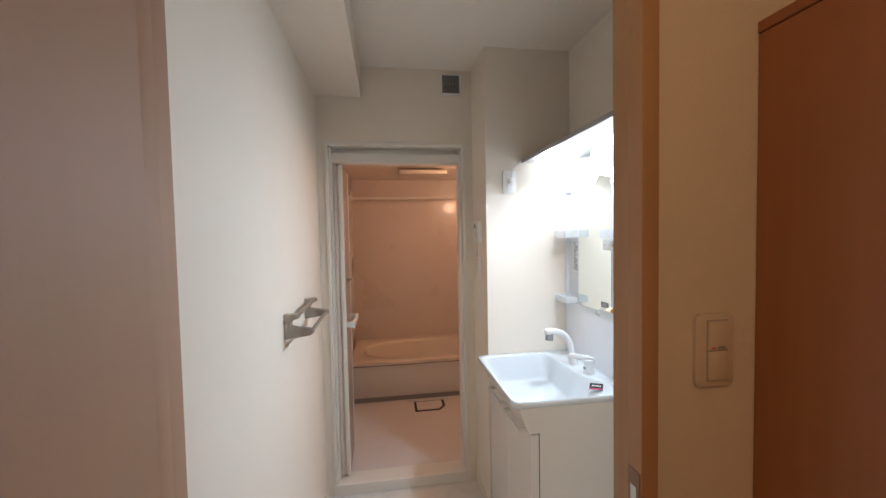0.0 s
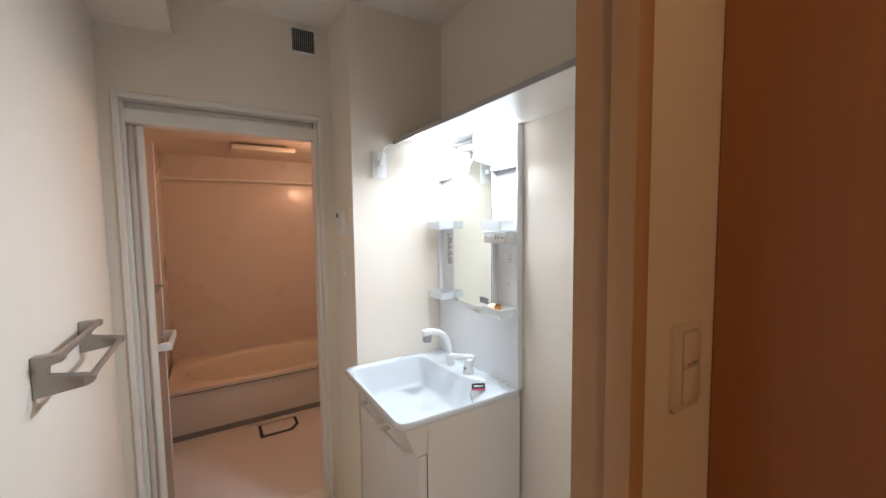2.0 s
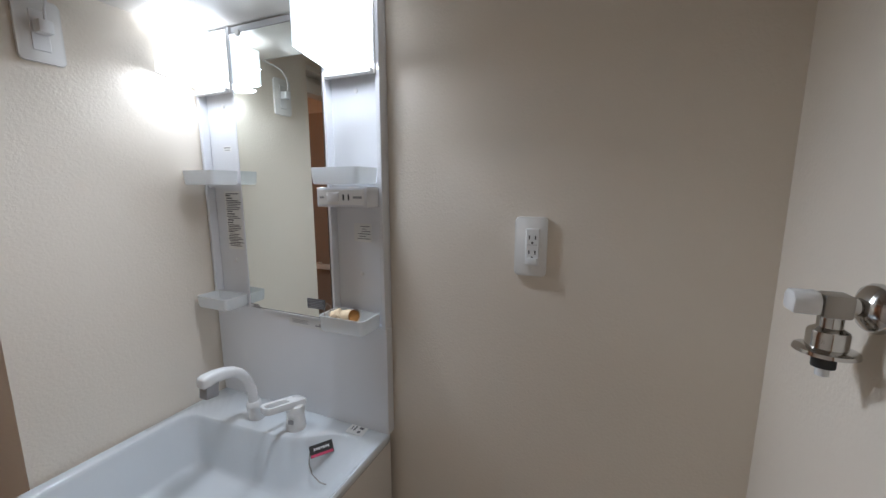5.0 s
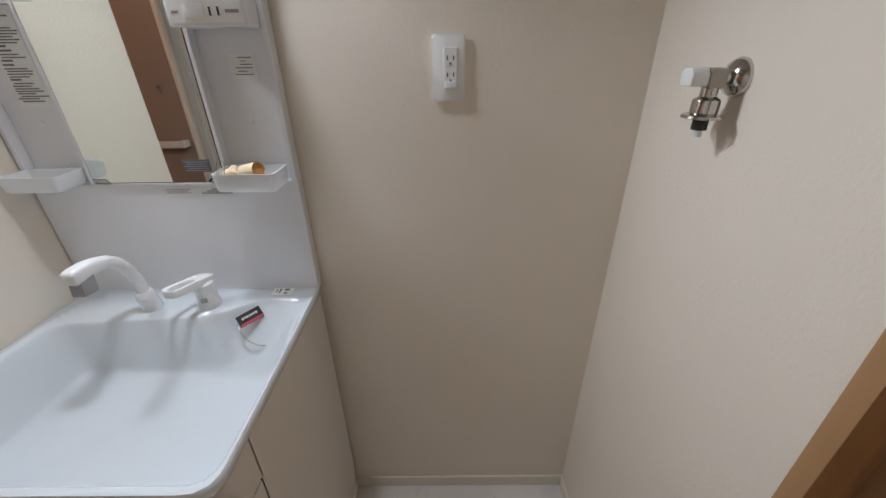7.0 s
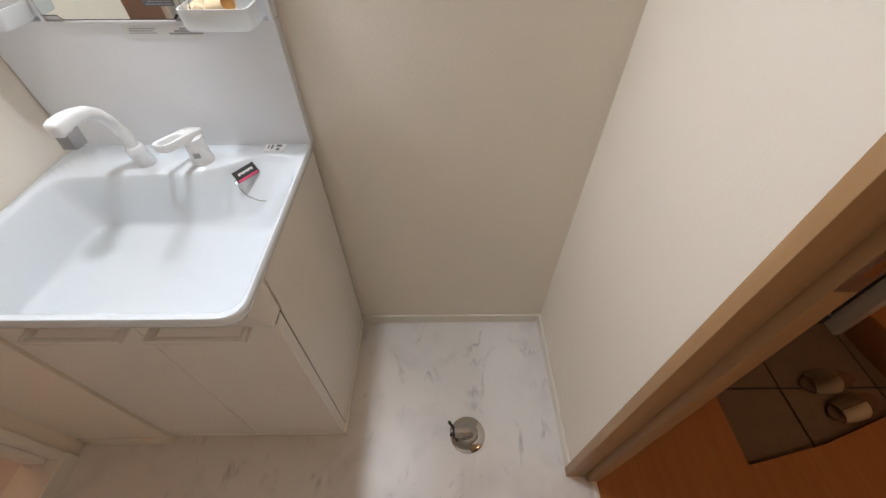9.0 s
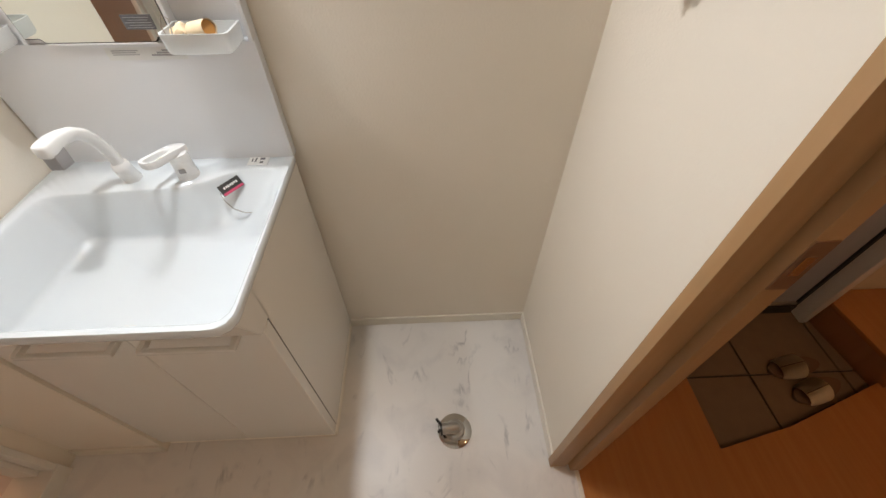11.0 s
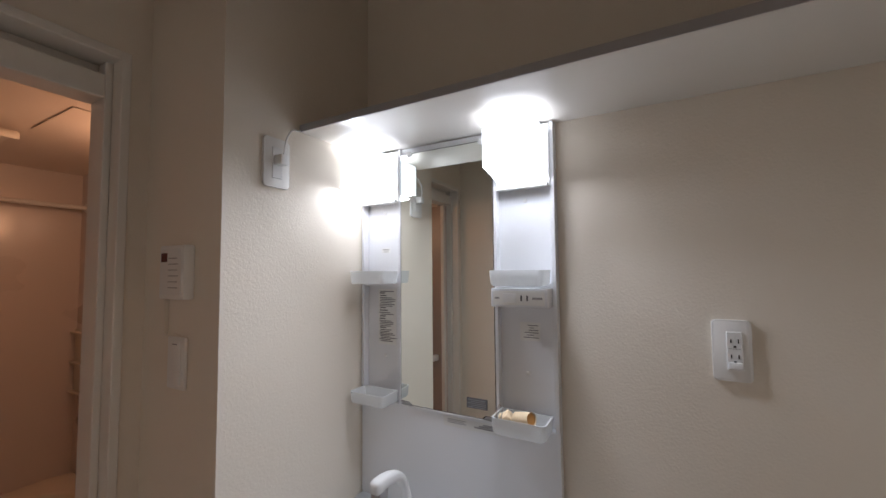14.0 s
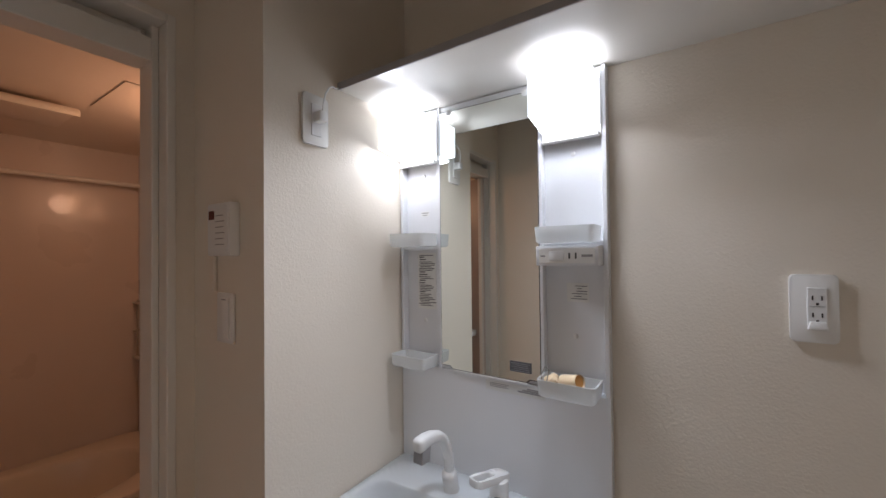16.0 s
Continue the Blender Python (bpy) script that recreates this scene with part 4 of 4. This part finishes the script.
    while z > 1.333:
        gap = rng.choice((0.0045, 0.0045, 0.0050, 0.0075))
        a = 6.845 - rng.random() * 0.008
        w = rng.uniform(0.035, 0.058) if gap < 0.007 else rng.uniform(0.018, 0.03)
        part("print_line", bx(sx - 0.0013, sx - 0.0007, a - w, a, z - (0.0022 if gap < 0.007 else 0.0034), z), INK, s)
        z -= gap
    s = part("sticker", bx(sx - 0.0008, sx, 6.352, 6.402, 1.370, 1.415), LABELM, t, "small white printed sticker")
    for i in range(6):
        part("print_line", bx(sx - 0.0013, sx - 0.0007, 6.356 + 0.012 * (i % 3 == 1), 6.374 + rng.random() * 0.02, 1.377 + 0.006 * i, 1.3785 + 0.006 * i), INK, s)
    s = part("sticker", bx(sx - 0.0008, sx, 6.805, 6.835, 1.60, 1.614), LABELM, t, "tiny printed sticker")
    part("print_line", bx(sx - 0.0013, sx - 0.0007, 6.807, 6.833, 1.608, 1.611), GREY, s)
    part("print_line", bx(sx - 0.0013, sx - 0.0007, 6.810, 6.830, 1.602, 1.604), GREY, s)
    s = part("sticker", bx(xf - 0.0052, xf - 0.0041, 6.484, 6.541, 1.190, 1.216), INK, t, "dark printed sticker on the mirror")
    for i in range(5):
        part("print_line", bx(xf - 0.0058, xf - 0.0051, 6.488 + 0.004 * (i == 3), 6.537 - 0.006 * (i % 2), 1.193 + i * 0.0045, 1.1940 + i * 0.0045), OFFGREY, s)
    s = part("sticker", bx(xf - 0.0008, xf + 0.0002, 6.452, 6.612, 1.131, 1.156), STRIPM, t, "pale printed strip below the mirror")
    for i in range(3):
        part("print_line", bx(xf - 0.0014, xf - 0.0007, 6.454, 6.522 - 0.012 * i, 1.139 + i * 0.0045, 1.1425 + i * 0.0045), GREY, s)
    for i in range(3):
        part("print_line", bx(xf - 0.0014, xf - 0.0007, 6.546 + 0.006 * (i % 2), 6.600, 1.141 + i * 0.004, 1.1428 + i * 0.004), OFFGREY, s)


mirror_cabinet()


def vanity_lamp(yc):
    t = thing("vanity_lamp", (3.43, yc, 1.83), "lit frosted white lamp box beside the mirror", "lamp", "lamps of the vanity")
    w, xb, xf, z0, z1 = 0.064, 3.480, 3.362, 1.780, 1.876
    out = [(xb, yc - w)]
    for k in range(13):
        a = -1 + 2 * k / 12
        out.append((xf + 0.020 * abs(a) ** 2.5, yc + w * a))
    out.append((xb, yc + w))
    bm = bmesh.new()
    lo = [bm.verts.new((x, y, z0 - 0.012 + 0.022 * (xb - x) / (xb - xf))) for x, y in out]
    hi = [bm.verts.new((x, y, z1)) for x, y in out]
    for k in range(len(out) - 1):
        bm.faces.new((lo[k], lo[k + 1], hi[k + 1], hi[k]))
    part("shade", bm, ACRYL, t, "glowing frosted acrylic shade")
    part("back_box", bx(3.4805, 3.4865, yc - w - 0.004, yc + w + 0.004, z0 - 0.034, 1.900, bevel=0.001, seg=1), WHITE, t)
    part("lower_lip", bx(3.468, 3.4805, yc - w, yc + w, z0 - 0.034, z0 - 0.025, bevel=0.001, seg=1), WHITE, t)
    part("socket", lathe(bmesh.new(), (3.430, yc, 1.874), (0, 0, -1), [(0, 0.016), (0.025, 0.016)], 20), WHITE, t)
    b = part("bulb", lathe(bmesh.new(), (3.430, yc, 1.845), (0, 0, -1), [(0, 0.012), (0.012, 0.019), (0.03, 0.025), (0.052, 0.026), (0.066, 0.021), (0.073, 0.010), (0.075, 0.002)]), BULB, t, "lit round bulb")
    b.visible_shadow = False
    return t


for ly in LAMP_Y:
    vanity_lamp(ly)


def tray(ya, yb, z0, h, x0=3.408):
    t = thing("mirror_tray", (3.45, (ya + yb) / 2, z0), "frosted plastic tray clipped to the mirror panel", "tray", "trays of the mirror panel")
    x1, w = 3.4865, 0.0022
    o = rounded([(x0, ya), (x1, ya), (x1, yb), (x0, yb)], [0.014, 0.002, 0.002, 0.014], 5)
    c = ((x0 + x1) / 2, (ya + yb) / 2)
    bm = bmesh.new()

    def lp(k, z):
        return [bm.verts.new((x + (c[0] - x) * k, y + (c[1] - y) * k, z)) for x, y in o]
    ls = [lp(0.10, z0), lp(0.04, z0 + 0.004), lp(0.0, z0 + h), lp(0.06, z0 + h), lp(0.10, z0 + 0.004)]
    bm.faces.new(ls[0][::-1])
    for a, b in zip(ls, ls[1:]):
        bridge(bm, a, b)
    bm.faces.new(ls[-1])
    part("bowl", bm, TRAY, t, smooth=40)
    return t


tray(6.320, 6.449, 1.166, 0.037, 3.413)
tray(6.762, 6.885, 1.168, 0.032, 3.416)
tray(6.318, 6.449, 1.508, 0.037, 3.412)
tray(6.762, 6.885, 1.508, 0.037, 3.412)


def tray_content():
    t = thing("paper_tube", (3.44, 6.38, 1.16), "small cream cardboard tube lying in the lower tray", "tube")
    part("tube_wall", tube(bmesh.new(), [(3.452, 6.398, 1.196), (3.432, 6.356, 1.208)], 0.0155, 24, caps=False), PAPER, t)
    part("core", tube(bmesh.new(), [(3.451, 6.396, 1.1963), (3.4335, 6.359, 1.2071)], 0.0136, 20, caps=True), CORE, t, "brown hollow core")
    t = thing("paper_ball", (3.44, 6.42, 1.16), "crumpled cream wrapper in the lower tray", "wrapper")
    bm = bmesh.new()
    bmesh.ops.create_icosphere(bm, subdivisions=3, radius=0.018)
    for v in bm.verts:
        v.co *= 1 + 0.35 * noise.noise(v.co * 90)
        v.co += Vector((3.452, 6.422, 1.192))
    part("wrapper", bm, PAPER, t)
    t = thing("wire_hook", (3.43, 6.43, 1.17), "thin bent metal chain hook in the lower tray", "hook")
    pts = [(3.430, 6.438, 1.180), (3.428, 6.440, 1.212), (3.430, 6.432, 1.230), (3.434, 6.424, 1.222), (3.434, 6.430, 1.197), (3.430, 6.418, 1.187), (3.428, 6.405, 1.200)]
    part("wire", tube(bmesh.new(), pts, 0.0011, 6), SATIN, t)


tray_content()


def tag():
    t = thing("plug_tag", (3.41, 6.44, 0.87), "small black and red printed tag on a chain in the basin", "tag")
    m = look((3.402, 6.448, 0.862), (2.95, 6.05, 1.32), -8)
    bm = bx(-0.028, 0.028, -0.014, 0.014, -0.001, 0.001)
    bm.transform(m)
    part("card", bm, DARK, t, "black card")
    bm = bx(-0.026, 0.026, -0.0135, -0.0075, -0.0018, -0.0011)
    bm.transform(m)
    part("stripe", bm, PINK, t, "red stripe")
    bm = bmesh.new()
    for k in range(7):
        box(bm, -0.019 + 0.0055 * k, -0.0152 + 0.0055 * k, 0.0000 + 0.001 * (k % 2), 0.0058, -0.0018, -0.0011)
    bm.transform(m)
    part("print_line", bm, LABELM, t, "white lettering bar")
    pts = [(3.388, 6.474, 0.850), (3.372, 6.462, 0.838), (3.362, 6.444, 0.822), (3.364, 6.424, 0.806), (3.376, 6.404, 0.795), (3.386, 6.386, 0.790)]
    part("chain", tube(bmesh.new(), pts, 0.0013, 6), CHROME, t, "thin ball chain")


tag()
dl = thing("deck_label", (3.48, 6.38, RIM), "small white printed label on the basin deck", "label")
part("paper", bx(3.455, 3.500, 6.366, 6.416, RIM - 0.0018, RIM + 0.0004), LABELM, dl)
for a, b, y0, y1 in ((0.494, 0.497, 6.370, 6.412), (0.489, 0.491, 6.372, 6.396), (0.466, 0.484, 6.396, 6.400), (0.468, 0.481, 6.405, 6.408), (0.476, 0.484, 6.376, 6.388), (0.461, 0.469, 6.378, 6.386)):
    part("print_line", bx(3 + a, 3 + b, y0, y1, RIM + 0.0003, RIM + 0.0007), INK, dl)

# entrance tiles
tiles = thing("entrance_tiles", (3.3, 4.5, -0.05), "dark brown square entrance floor tiles", "tile floor")
tiles["kind"] = "structure"


def edge_x(y):
    for (xa, ya), (xb, yb) in (((2.957, 4.968), (3.02, 4.67)), ((3.02, 4.67), (3.159, 4.238)), ((3.159, 4.238), (3.30, HY0))):
        if yb <= y <= ya:
            return xa + (xb - xa) * (ya - y) / (ya - yb)
    return 3.3


for y0, y1 in ((4.684, 4.968), (4.304, 4.676), (3.95, 4.296)):
    for x0, x1 in ((2.90, 3.226), (3.234, 3.526)):
        a, b = max(x0, edge_x(y0) + 0.002), max(x0, edge_x(y1) + 0.002)
        if min(a, b) >= x1 - 0.01:
            continue
        part("tile", prism(bmesh.new(), [(a, y0), (x1, y0), (x1, y1), (min(b, x1 - 0.01), y1)], "z", -0.05, -0.040, 0.0015), ETILE, tiles, smooth=20)
